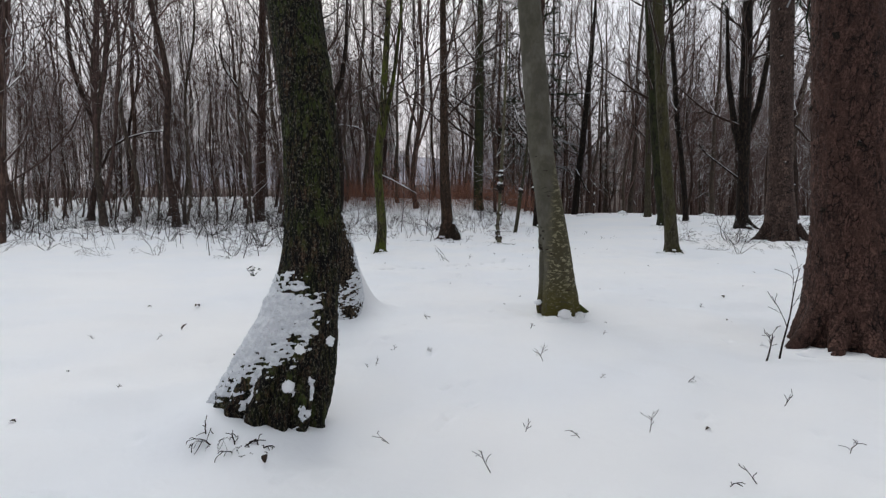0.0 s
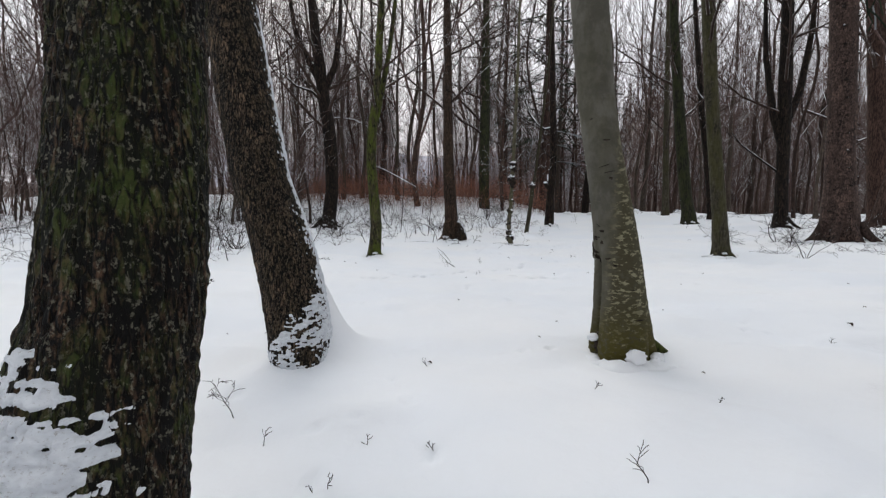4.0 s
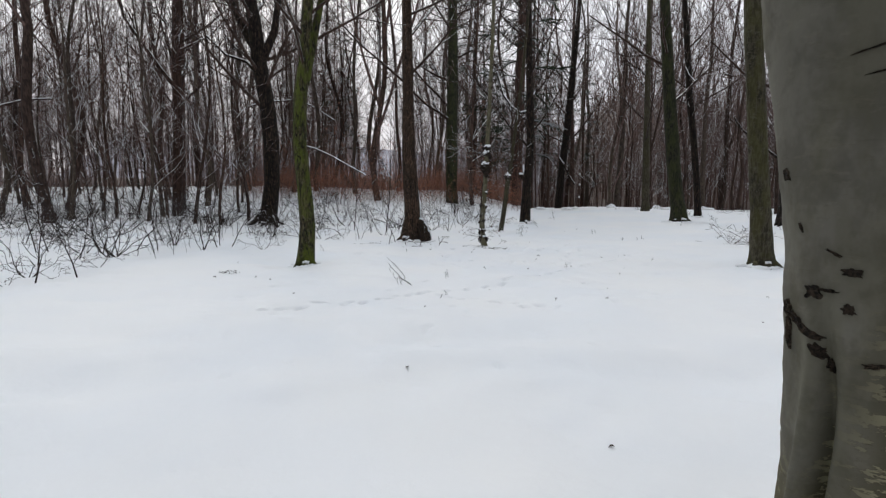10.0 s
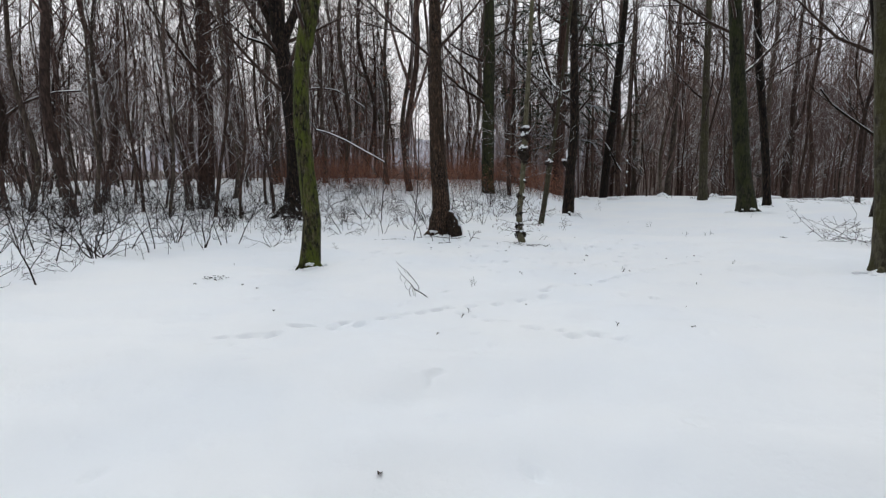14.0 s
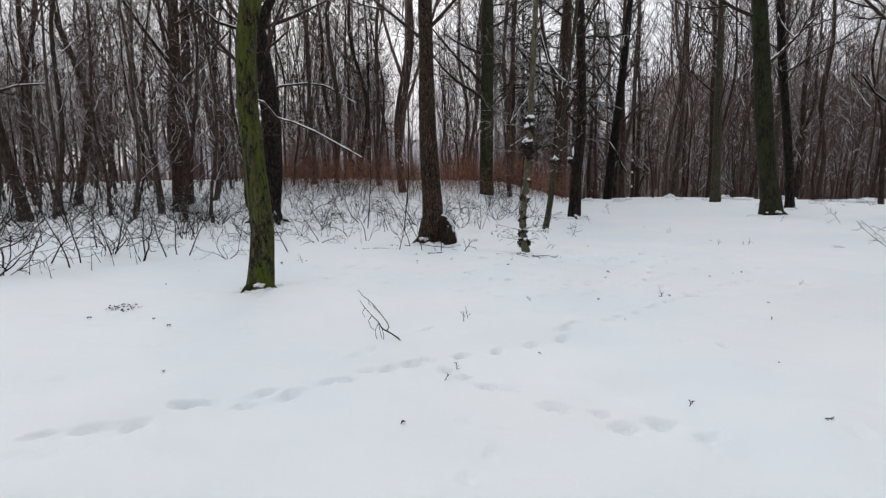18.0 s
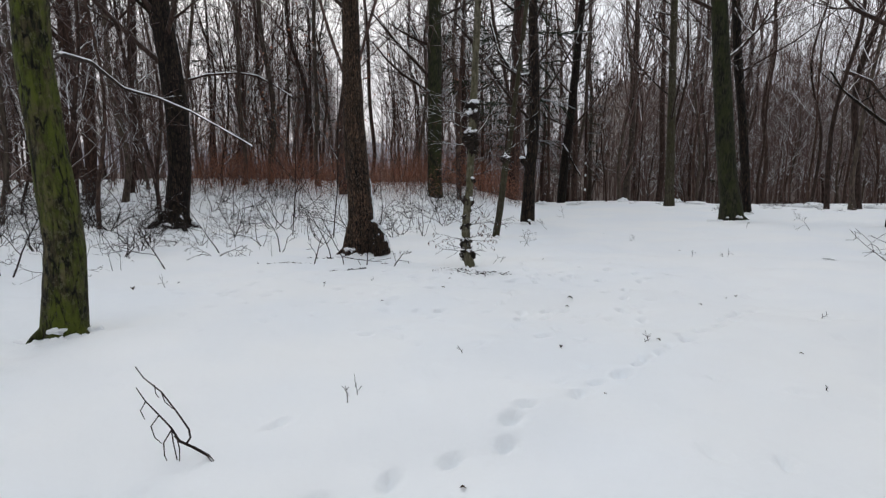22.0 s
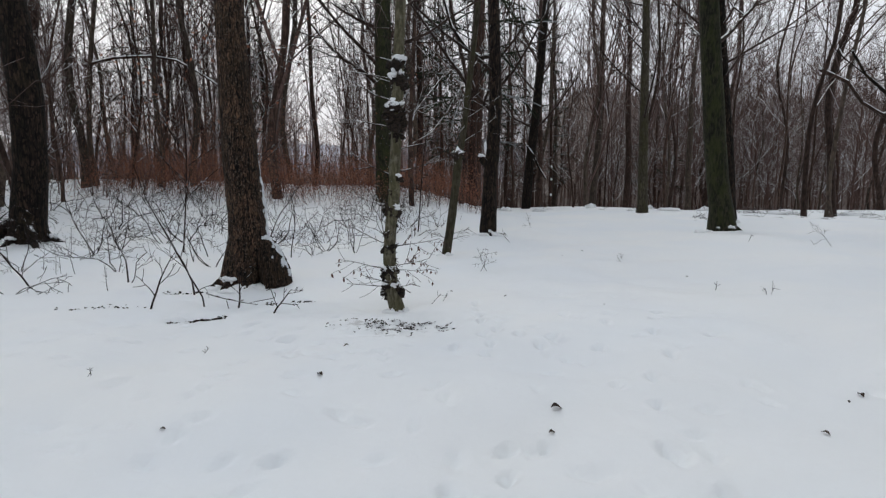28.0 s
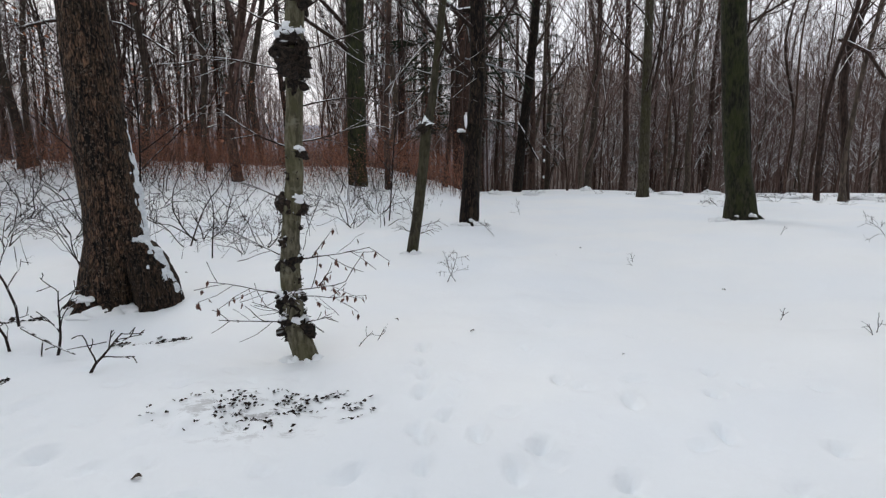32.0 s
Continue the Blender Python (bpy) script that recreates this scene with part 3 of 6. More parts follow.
def trunk_mesh(name, prof, material, sides=24, dz=0.25, relief=0.0, rx=26.0, rz=5.0, roots=0, root_size=0.0, depth_r=None, fine_to=None, seed=0.0, sway=0.0, groove=None):
    """A swept trunk with furrowed bark and root flare. prof: rows of height, sideways, radius. Returns the mesh and a sampler of its surface."""
    top = prof[-1, 0]
    fine_to = top if fine_to is None else fine_to
    zs = [-0.25]
    while zs[-1] < top:
        zs.append(zs[-1] + (dz if zs[-1] < fine_to else 0.45))
    zs = np.array(zs)
    zs[-1] = top
    th = np.arange(sides) * 2 * np.pi / sides
    Z, TH = np.meshgrid(zs, th, indexing="ij")

    def surface(Z, TH, extra=0.0):
        off, r = np.interp(Z, prof[:, 0], prof[:, 1]), np.interp(Z, prof[:, 0], prof[:, 2])
        rd = r if depth_r is None else np.minimum(r, np.interp(Z, depth_r[:, 0], depth_r[:, 1]))
        k = np.ones_like(Z)
        if roots:
            foot = np.exp(-np.clip(Z, -0.05, 9) / (root_size * 1.6))
            lobes = 0.5 + 0.5 * np.cos(roots * TH + seed + 0.9 * np.sin(TH * 2 + seed))
            k = k + foot * (lobes ** 2 * root_size * 1.1 / np.maximum(r, 0.05) - 0.1)
        bulk = 1 + 0.10 * (vnoise(np.cos(TH) * 1.6 + seed, np.sin(TH) * 1.6, Z * 1.1) - 0.5)
        for at, width, deep, high in groove or ():
            turn = (TH - at + np.pi) % (2 * np.pi) - np.pi + 0.12 * np.sin(Z * 5)
            k = k * (1 - deep * np.exp(-(turn / width) ** 2) * smooth((high - Z) / 0.7) + 0.4 * deep * np.exp(-((turn + 2 * width) / width) ** 2) * smooth((high - Z) / 0.7))
        x, y = np.cos(TH), np.sin(TH)
        e = extra
        if relief:
            n1 = vnoise(x * r * rx + seed, y * r * rx, Z * rz)
            n2 = vnoise(x * r * rx * 2.3, y * r * rx * 2.3 + seed, Z * rz * 2.1)
            e = e + relief * (np.abs(2 * n1 - 1) ** 0.7 + 0.45 * np.abs(2 * n2 - 1) - 0.75)
        sw = sway * np.sin(Z * 0.5 + seed)
        back = np.interp(Z, prof[:, 0], prof[:, 3]) if prof.shape[1] > 3 else 0.0
        return np.stack([off + sw + x * (r * k * bulk + e), back + y * (rd * k * bulk + e) + sw * 0.6, Z], -1)

    V = surface(Z, TH).reshape(-1, 3)
    ny = len(zs)
    i = np.arange(ny - 1)[:, None] * sides + np.arange(sides)[None, :]
    j = np.arange(ny - 1)[:, None] * sides + (np.arange(sides)[None, :] + 1) % sides
    faces = np.stack([i, j, j + sides, i + sides], 2).reshape(-1, 4)
    return mesh_of(name, V, faces, material), surface


def centre(prof, z):
    return np.array([np.interp(z, prof[:, 0], prof[:, 1]), np.interp(z, prof[:, 0], prof[:, 3]) if prof.shape[1] > 3 else 0.0, z]), float(np.interp(z, prof[:, 0], prof[:, 2]))


def crown_mesh(name, prof, seed, material, low, count=18, reach=3.0, kids=(5, 5), level=2, rise=1.0, lift=0.35, least=0.005, sides=3, r_scale=0.32, spread=0.75, bend=0.35):
    w = Wood(seed)
    top = prof[-1, 0]
    for k in range(count):
        z = low + (top - low) * ((k + w.rng.random()) / count) ** 1.0
        c, r = centre(prof, min(z, top - 0.1))
        a = w.rng.random() * 6.283
        f = (z - low) / max(top - low, 0.1)
        way = np.array([math.cos(a), math.sin(a), rise * (0.5 + 0.9 * w.rng.random())])
        w.grow(c, way, reach * (1.05 - 0.55 * f) * (0.6 + 0.7 * w.rng.random()), max(r * r_scale, 0.012), level, kids, bend, lift, 4, spread, least)
    return w.mesh(name, material, sides)


def straight(height, r, seed, flare=1.35, bend=0.25):
    g = np.random.default_rng(seed)
    zs = np.array([0, 0.25, 0.8, 1.6, 2.5, 3.5, 4.5, 5.5, 7, 8.5, 10, 11.5, 13, 15, 17, 20, 24.0])
    zs = np.append(zs[zs < height - 1], height)
    f = zs / height
    a, b, c = g.uniform(0, 6.28, 3)
    wob = bend * (np.sin(zs * 0.22 + a) + 0.5 * np.sin(zs * 0.75 + b)) * np.minimum(zs / 2, 1)
    back = bend * (np.sin(zs * 0.33 + c) + 0.4 * np.sin(zs * 0.8 + a)) * np.minimum(zs / 2, 1)
    rad = r * (1 - 0.85 * f ** 1.3)
    rad[0] *= flare
    rad[1] *= 1 + (flare - 1) * 0.4
    return np.stack([zs, wob - wob[0], rad, back - back[0]], 1)


def snow_shell(name, surface, parent, z0, z1, t0, t1, mask, thick=0.03, nz=90, nt=90, label="wind-plastered snow on the bark"):
    """Snow stuck to a trunk: the trunk's own surface lifted where mask is above zero."""
    Z, TH = np.meshgrid(np.linspace(z0, z1, nz), np.linspace(t0, t1, nt), indexing="ij")
    P = surface(Z, TH)
    M = mask(P[..., 0], P[..., 1], Z, TH)
    V = surface(Z, TH, np.clip(M, -0.5, 1) * thick * (0.45 + 1.1 * vnoise(P[..., 0] * 15, P[..., 1] * 15, Z * 30)))
    V[..., 2] += np.clip(M, 0, 1) * thick * 0.4
    i = (np.arange(nz - 1)[:, None] * nt + np.arange(nt - 1)[None, :])
    keep = (np.maximum.reduce([M[:-1, :-1], M[1:, :-1], M[:-1, 1:], M[1:, 1:]]) > 0).ravel()
    f = np.stack([i, i + 1, i + nt + 1, i + nt], 2).reshape(-1, 4)[keep]
    used = np.unique(f)
    remap = np.zeros(nz * nt, int)
    remap[used] = np.arange(len(used))
    ob = part(name, mesh_of(name, V.reshape(-1, 3)[used], remap[f], M_SHADED_SNOW), parent)
    return tagged(ob, label, kind="stuff")


def lump(name, at, size, parent, material, seed=0, rough=0.35, label="", n=14):
    """A small uneven lump, such as a burr or a snow clump."""
    th, ph = np.meshgrid(np.linspace(0, 2 * np.pi, n, endpoint=False), np.linspace(0.02, np.pi - 0.02, n), indexing="xy")
    d = np.stack([np.cos(th) * np.sin(ph), np.sin(th) * np.sin(ph), np.cos(ph)], -1)
    k = 1 + rough * (vnoise(d[..., 0] * 2.2 + seed, d[..., 1] * 2.2, d[..., 2] * 2.2) - 0.5) * 2 + rough * 0.6 * (vnoise(d[..., 0] * 5, d[..., 1] * 5 + seed, d[..., 2] * 5) - 0.5) * 2
    V = d * k[..., None] * np.array(size) + np.array(at)
    i = np.arange(n - 1)[:, None] * n + np.arange(n)[None, :]
    j = np.arange(n - 1)[:, None] * n + (np.arange(n)[None, :] + 1) % n
    f = np.stack([i, i + n, j + n, j], 2).reshape(-1, 4)
    return part(name, mesh_of(name, V.reshape(-1, 3), f, material), parent, label)


def snow_limb(parent, pts, r0, r1, material, seed, name="limb", label="crooked limb with snow lying along it", twigs=4):
    """A limb through points of the world, with its line of snow."""
    inv = parent.matrix_basis.inverted()
    pts = [np.array(inv @ Vector(p)) for p in pts]
    k = 1 / max(parent.matrix_basis.to_scale()[0], 0.1)
    w = Wood(seed)
    w.line(pts, r0 * k, r1 * k)
    for i in range(twigs):
        j = 1 + i % (len(pts) - 1)
        w.grow(pts[j], pts[j] - pts[j - 1] + w.rng.normal(0, 0.3, 3), np.linalg.norm(pts[-1] - pts[0]) * 0.35, r1 * k * 0.7, 1, (4,), 0.4, 0.15, 3, 0.7, r1 * k * 0.4)
    limb = part(name, w.mesh(name, material, 7), parent, label)
    s = Wood(seed + 1)
    s.line([p + np.array([0, 0, (r0 + (r1 - r0) * i / len(pts)) * k * 0.75]) for i, p in enumerate(pts)], r0 * k * 0.62, r1 * k * 0.7)
    part("snow_line", s.mesh("snow_line", M_SNOW, 6), limb, "line of snow lying along the limb")
    return limb


def rooted(name, x, y, yaw, label, category="tree", group=""):
    return thing(name, pose(x, y, stand(x, y), 0, 0, yaw), label, category, group)


# ---- the trees that the path passes ----
# leaning mossy oak with a snow-plastered foot
prof = limb_path([(-0.25, -0.45, 0.44), (0.01, -0.446, 0.45), (0.17, -0.415, 0.447), (0.37, -0.343, 0.395), (0.57, -0.281, 0.34), (0.78, -0.224, 0.278), (0.99, -0.181, 0.243),
                  (1.2, -0.145, 0.224), (1.41, -0.145, 0.219), (1.85, -0.165, 0.215), (2.3, -0.206, 0.216), (2.77, -0.27, 0.213), (3.24, -0.372, 0.207)], 15, 0.05, 0.21)
oak = rooted("oak_tree", -1.0, -0.32, 0.5, "leaning old oak with mossy furrowed bark and snow-plastered foot")
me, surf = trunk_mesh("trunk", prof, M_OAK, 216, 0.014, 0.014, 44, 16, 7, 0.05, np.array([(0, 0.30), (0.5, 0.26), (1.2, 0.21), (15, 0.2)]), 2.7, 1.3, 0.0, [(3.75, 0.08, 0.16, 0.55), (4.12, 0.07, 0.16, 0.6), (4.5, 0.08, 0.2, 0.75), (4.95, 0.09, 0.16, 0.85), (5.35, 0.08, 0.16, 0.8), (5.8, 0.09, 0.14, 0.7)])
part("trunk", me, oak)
part("crown", crown_mesh("crown", prof, 11, M_TWIG, 4.5, 14, 3.5, (5, 4), 2), oak)


def oak_snow(X, Y, Z, TH):
    low = 0.15 + (X + 0.86) * 0.62
    high = 1.06 - np.clip(X + 0.3, 0, 1) * 0.35 + np.clip(-X - 0.3, 0, 1) * 0.2
    n = vnoise(X * 26, Y * 26, Z * 60) - 0.5 + 0.6 * (vnoise(X * 11, Y * 11, Z * 26) - 0.5) + 0.5 * (vnoise(X * 50, Y * 50, Z * 90) - 0.5)
    right = np.clip((X + 0.10) / 0.12, 0, 3)
    solid = np.clip((-0.06 - X) / 0.16, 0, 1.6)
    return np.minimum(np.minimum((Z - low) / 0.20, (high - Z) / 0.14), 0.36 + solid) + 1.7 * n - 0.06 - right


snow_shell("snow", surf, oak, 0.02, 1.25, 1.9, 6.0, oak_snow, 0.015, 240, 230)


def foot_snow(X, Y, Z, TH):
    runs = vnoise(X * 15, Y * 15, Z * 6) + 0.45 * vnoise(X * 34, Y * 34, Z * 40)
    seam = sum(np.exp(-((TH - a) / 0.10) ** 2) for a in (3.75, 4.12, 4.5))
    return 3.4 * (runs - 1.06 + 0.22 * seam + 0.18 * np.clip((-0.45 - X) / 0.2, 0, 1)) - np.clip(Z - 0.38, 0, 1) * 5 - np.clip((X + 0.05) / 0.15, 0, 2)


snow_shell("foot_snow", surf, oak, -0.05, 0.6, 2.4, 5.6, foot_snow, 0.016, 140, 170, "clumps of snow caught on the oak's roots")
for k, (z, th, sz) in enumerate(((0.58, 5.1, 0.032), (0.60, 5.85, 0.036), (0.34, 5.05, 0.04))):
    c = surf(np.array([z]), np.array([th]), 0.005)[0]
    lump("snow_clump", c, (sz, sz * 0.7, sz * 1.1), oak, M_SNOW, k, 0.35)

# second leaning oak with snow down one side
prof = limb_path([(-0.25, -0.038, 0.263), (0.02, -0.054, 0.266), (0.31, -0.08, 0.277), (0.64, -0.152, 0.279), (0.98, -0.243, 0.276), (1.33, -0.353, 0.265), (1.69, -0.499, 0.264), (2.06, -0.578, 0.26), (2.43, -0.669, 0.258), (2.82, -0.75, 0.256)], 16, 0.05, 0.2)
oak2 = rooted("oak_tree", -1.48, 2.70, 0.0, "leaning oak with ridged bark and driven snow down one side")
me, surf = trunk_mesh("trunk", prof, M_OAK2, 216, 0.014, 0.013, 48, 12, 5, 0.015, None, 2.7, 4.1)
part("trunk", me, oak2)
part("crown", crown_mesh("crown", prof, 12, M_TWIG, 4.5, 14, 3.5, (5, 4), 2), oak2)


def strip_snow(X, Y, Z, TH):
    c = np.abs(((TH + np.pi) % (2 * np.pi)) - np.pi - 0.50)
    n = vnoise(X * 38, Y * 38, Z * 42) - 0.5 + 0.6 * (vnoise(X * 75, Y * 75, Z * 85) - 0.5) + 0.5 * (vnoise(X * 14, Y * 14, Z * 12) - 0.5)
    return np.minimum((0.27 + 0.52 * np.exp(-Z * 0.9) - c) * 1.8, 0.75) + 1.9 * n * np.clip((c - 0.22) * 2.6, 0.08, 1)


snow_shell("snow_strip", surf, oak2, -0.1, 3.4, -0.9, 1.7, strip_snow, 0.017, 400, 140)


def low_snow(X, Y, Z, TH):
    n = vnoise(X * 26, Y * 26, Z * 58) - 0.5 + 0.7 * (vnoise(X * 10, Y * 10, Z * 24) - 0.5) + 0.5 * (vnoise(X * 50, Y * 50, Z * 90) - 0.5)
    edge = 0.50 + X * 1.25
    return np.clip((edge - Z) / 0.14, -2, 0.38) + 1.9 * n - 0.1 - 1.3 * np.exp(-((X - 0.08) / 0.11) ** 2 - ((Z - 0.13) / 0.08) ** 2)


snow_shell("foot_snow", surf, oak2, -0.15, 1.1, 3.6, 6.2, low_snow, 0.016, 230, 220, "mottled snow plastered on the foot of the trunk")

# smooth grey beech with lichen, scars and a hollow foot
prof = limb_path([(-0.25, 0.039, 0.33), (-0.07, 0.039, 0.325), (0.13, 0.023, 0.305), (0.34, 0.022, 0.268), (0.54, 0.002, 0.243), (0.93, -0.043, 0.222), (1.32, -0.095, 0.202), (1.69, -0.152, 0.19), (2.06, -0.21, 0.18), (2.42, -0.255, 0.177), (2.77, -0.29, 0.178)], 19, 0.05)
prof = np.column_stack([prof[:, :3], 0.09 * np.clip(prof[:, 0] - 1.25, 0, 1.3)])
beech = rooted("beech_tree", 1.5, 3.17, 0.0, "smooth grey beech with pale lichen, dark scars and mossy foot")
me, surf = trunk_mesh("trunk", prof, M_BEECH, 160, 0.022, 0.006, 8, 16, 6, 0.065, None, 3.6, 2.2, 0.0, [(3.38, 0.10, 0.34, 1.3), (4.75, 0.12, 0.10, 0.5), (5.5, 0.14, 0.12, 0.5)])
part("trunk", me, beech)
part("crown", crown_mesh("crown", prof, 13, M_TWIG, 5.5, 14, 3.2, (5, 4), 2), beech)


def on_bark(surface, z, th, out=0.0):
    return surface(np.array([z]), np.array([th]), out)[0]


def scar(z, th, wide, high, tilt, seed, lift=0.004, label="dark sunken scar in the smooth bark"):
    """A dark mark with a ragged, lipped outline that hugs the beech's bark."""
    a, k = np.meshgrid(np.linspace(0, 2 * np.pi, 30, endpoint=False), np.array([0.02, 0.4, 0.7, 0.88, 1.0, 1.08]), indexing="xy")
    rag = 1 + 0.9 * (vnoise(np.cos(a) * 2.4 + seed, np.sin(a) * 2.4, seed * 1.7 + 0 * a) - 0.5) + 0.5 * (vnoise(np.cos(a) * 7 + seed, np.sin(a) * 7, 0 * a) - 0.5)
    u, v = np.cos(a) * k * rag * wide, np.sin(a) * k * rag * high
    u, v = u * math.cos(tilt) - v * math.sin(tilt), u * math.sin(tilt) + v * math.cos(tilt)
    out = lift * np.array([0.35, 0.4, 0.7, 1.3, 0.9, -2.0])[:, None] * (0.6 + 0.8 * vnoise(u * 90 + seed, v * 90, 0 * u))
    V = surf(z + v, th + u / 0.2, out)
    n = a.shape[1]
    i = np.arange(5)[:, None] * n + np.arange(n)[None, :]
    j = np.arange(5)[:, None] * n + (np.arange(n)[None, :] + 1) % n
    f = np.stack([i, i + n, j + n, j], 2).reshape(-1, 4)[:, ::-1]
    part("scar", mesh_of("scar", V.reshape(-1, 3), f, M_SCAR), beech, label)


# height, angle, half width, half height, tilt of each mark
for k, (z, th, wide, high, tilt) in enumerate(((1.53, 2.98, 0.015, 0.016, 0.2), (1.175, 3.33, 0.020, 0.020, 0.3), (1.188, 3.47, 0.036, 0.005, 0.05), (1.248, 3.81, 0.024, 0.012, 0.0), (1.142, 3.76, 0.013, 0.015, 0.4),
                                              (1.30, 3.62, 0.020, 0.004, -0.5), (1.37, 3.2, 0.004, 0.014, 0.3), (0.99, 3.98, 0.022, 0.008, 0.1), (0.93, 4.25, 0.018, 0.010, 0.0),
                                              (1.86, 4.35, 0.050, 0.003, 0.25), (1.80, 4.5, 0.060, 0.003, 0.2), (1.745, 4.55, 0.016, 0.012, 0.0), (2.10, 4.66, 0.030, 0.006, 0.0), (2.3, 4.0, 0.014, 0.005, 0.1), (0.70, 4.9, 0.026, 0.005, 0.1), (0.42, 5.0, 0.03, 0.007, 0.0))):
    scar(z, th, wide, high, tilt, k * 3.1 + 1)
# crusted ridge that runs down into the fold
for k, (z, th, wide, high, tilt) in enumerate(((1.105, 2.85, 0.018, 0.024, -0.3), (1.085, 3.05, 0.034, 0.012, -0.5), (1.055, 3.27, 0.032, 0.012, -0.5), (1.00, 3.40, 0.013, 0.026, 0.3), (0.955, 3.50, 0.012, 0.022, 0.2), (1.03, 2.9, 0.012, 0.045, 0.1))):
    scar(z, th, wide, high, tilt, k * 5.3 + 2, 0.008, "dark crusted ridge of bark above the fold")
# A solid dark lump takes the place of shade inside the foot's hollow.
for k, (z, th, wd) in enumerate(((0.16, 3.42, 0.05),)):
    lump("hollow", on_bark(surf, z, th, -0.02), (wd, wd, wd * 2), beech, M_BURR, k + 20, 0.4, "dark hollow at the beech's foot")
for k, (x, y, z, s) in enumerate(((-0.30, -0.1, 0.22, 0.055), (0.02, -0.36, 0.10, 0.10), (0.27, -0.24, 0.06, 0.07), (0.2, -0.33, 0.03, 0.06))):
    lump("snow_clump", (x, y, z), (s, s * 0.8, s * 0.7), beech, M_SNOW, k + 30, 0.3)
w = Wood(77)
w.line([np.array(p) for p in ((0.16, -0.10, 0.24), (0.31, -0.10, 0.13), (0.42, -0.08, 0.05), (0.52, -0.06, -0.06))], 0.055, 0.025)
part("root", w.mesh("root", M_MOSSY, 8), beech, "mossy root running into the snow")

# big red spruce
prof = limb_path([(-0.25, 0.03, 0.545), (0.02, 0.02, 0.52), (0.34, 0.023, 0.455), (0.65, 0.004, 0.405), (1.28, -0.04, 0.345), (1.88, -0.09, 0.328), (2.47, -0.14, 0.32), (3.62, -0.24, 0.315)], 24, 0.05)
spruce = rooted("spruce_tree", 4.3, 1.5, 0.5, "thick spruce with flaking reddish-brown bark and splayed roots")
me, surf = trunk_mesh("trunk", prof, M_SPRUCE, 170, 0.022, 0.022, 18, 11, 5, 0.07, None, 4.2, 0.6)
part("trunk", me, spruce)
for k in range(16):
    z, th = 0.6 + 0.22 * k, (k * 2.4) % 6.28
    lump("knot", on_bark(surf, z, th, -0.01), (0.03, 0.03, 0.035), spruce, M_BURR, k, 0.6)
# Crown out of view, made dense to shade the snow on the right.
part("crown", crown_mesh("crown", prof, 15, M_NEEDLE, 7, 60, 3.6, (8, 4), 2, 0.1, -0.2, 0.03), spruce)

# brown spruce with knots
prof = limb_path([(-0.25, 0.0, 0.62), (0.1, 0.0, 0.56), (0.79, 0.0, 0.47), (1.69, -0.06, 0.405), (2.59, -0.12, 0.37), (4.35, -0.2, 0.35), (7.78, -0.4, 0.335)], 25, 0.05)
spruce2 = rooted("spruce_tree", 11.48, 12.89, 1.6, "tall spruce with dull brown knotted bark and snowy roots")
me, surf = trunk_mesh("trunk", prof, M_SPRUCE2, 80, 0.06, 0.014, 14, 8, 5, 0.12, None, 8.5, 2.6)
part("trunk", me, spruce2)
for k in range(30):
    z, th = 0.9 + 0.25 * k, 3.5 + (k * 1.17) % 2.4
    lump("knot", on_bark(surf, z, th, -0.01), (0.05, 0.05, 0.035), spruce2, M_BURR, k, 0.6)
# Unseen crown thickened likewise, so less sky reaches the right-hand snow.
part("crown", crown_mesh("crown", prof, 16, M_NEEDLE, 9, 60, 3.8, (8, 4), 2, 0.1, -0.2, 0.03), spruce2)

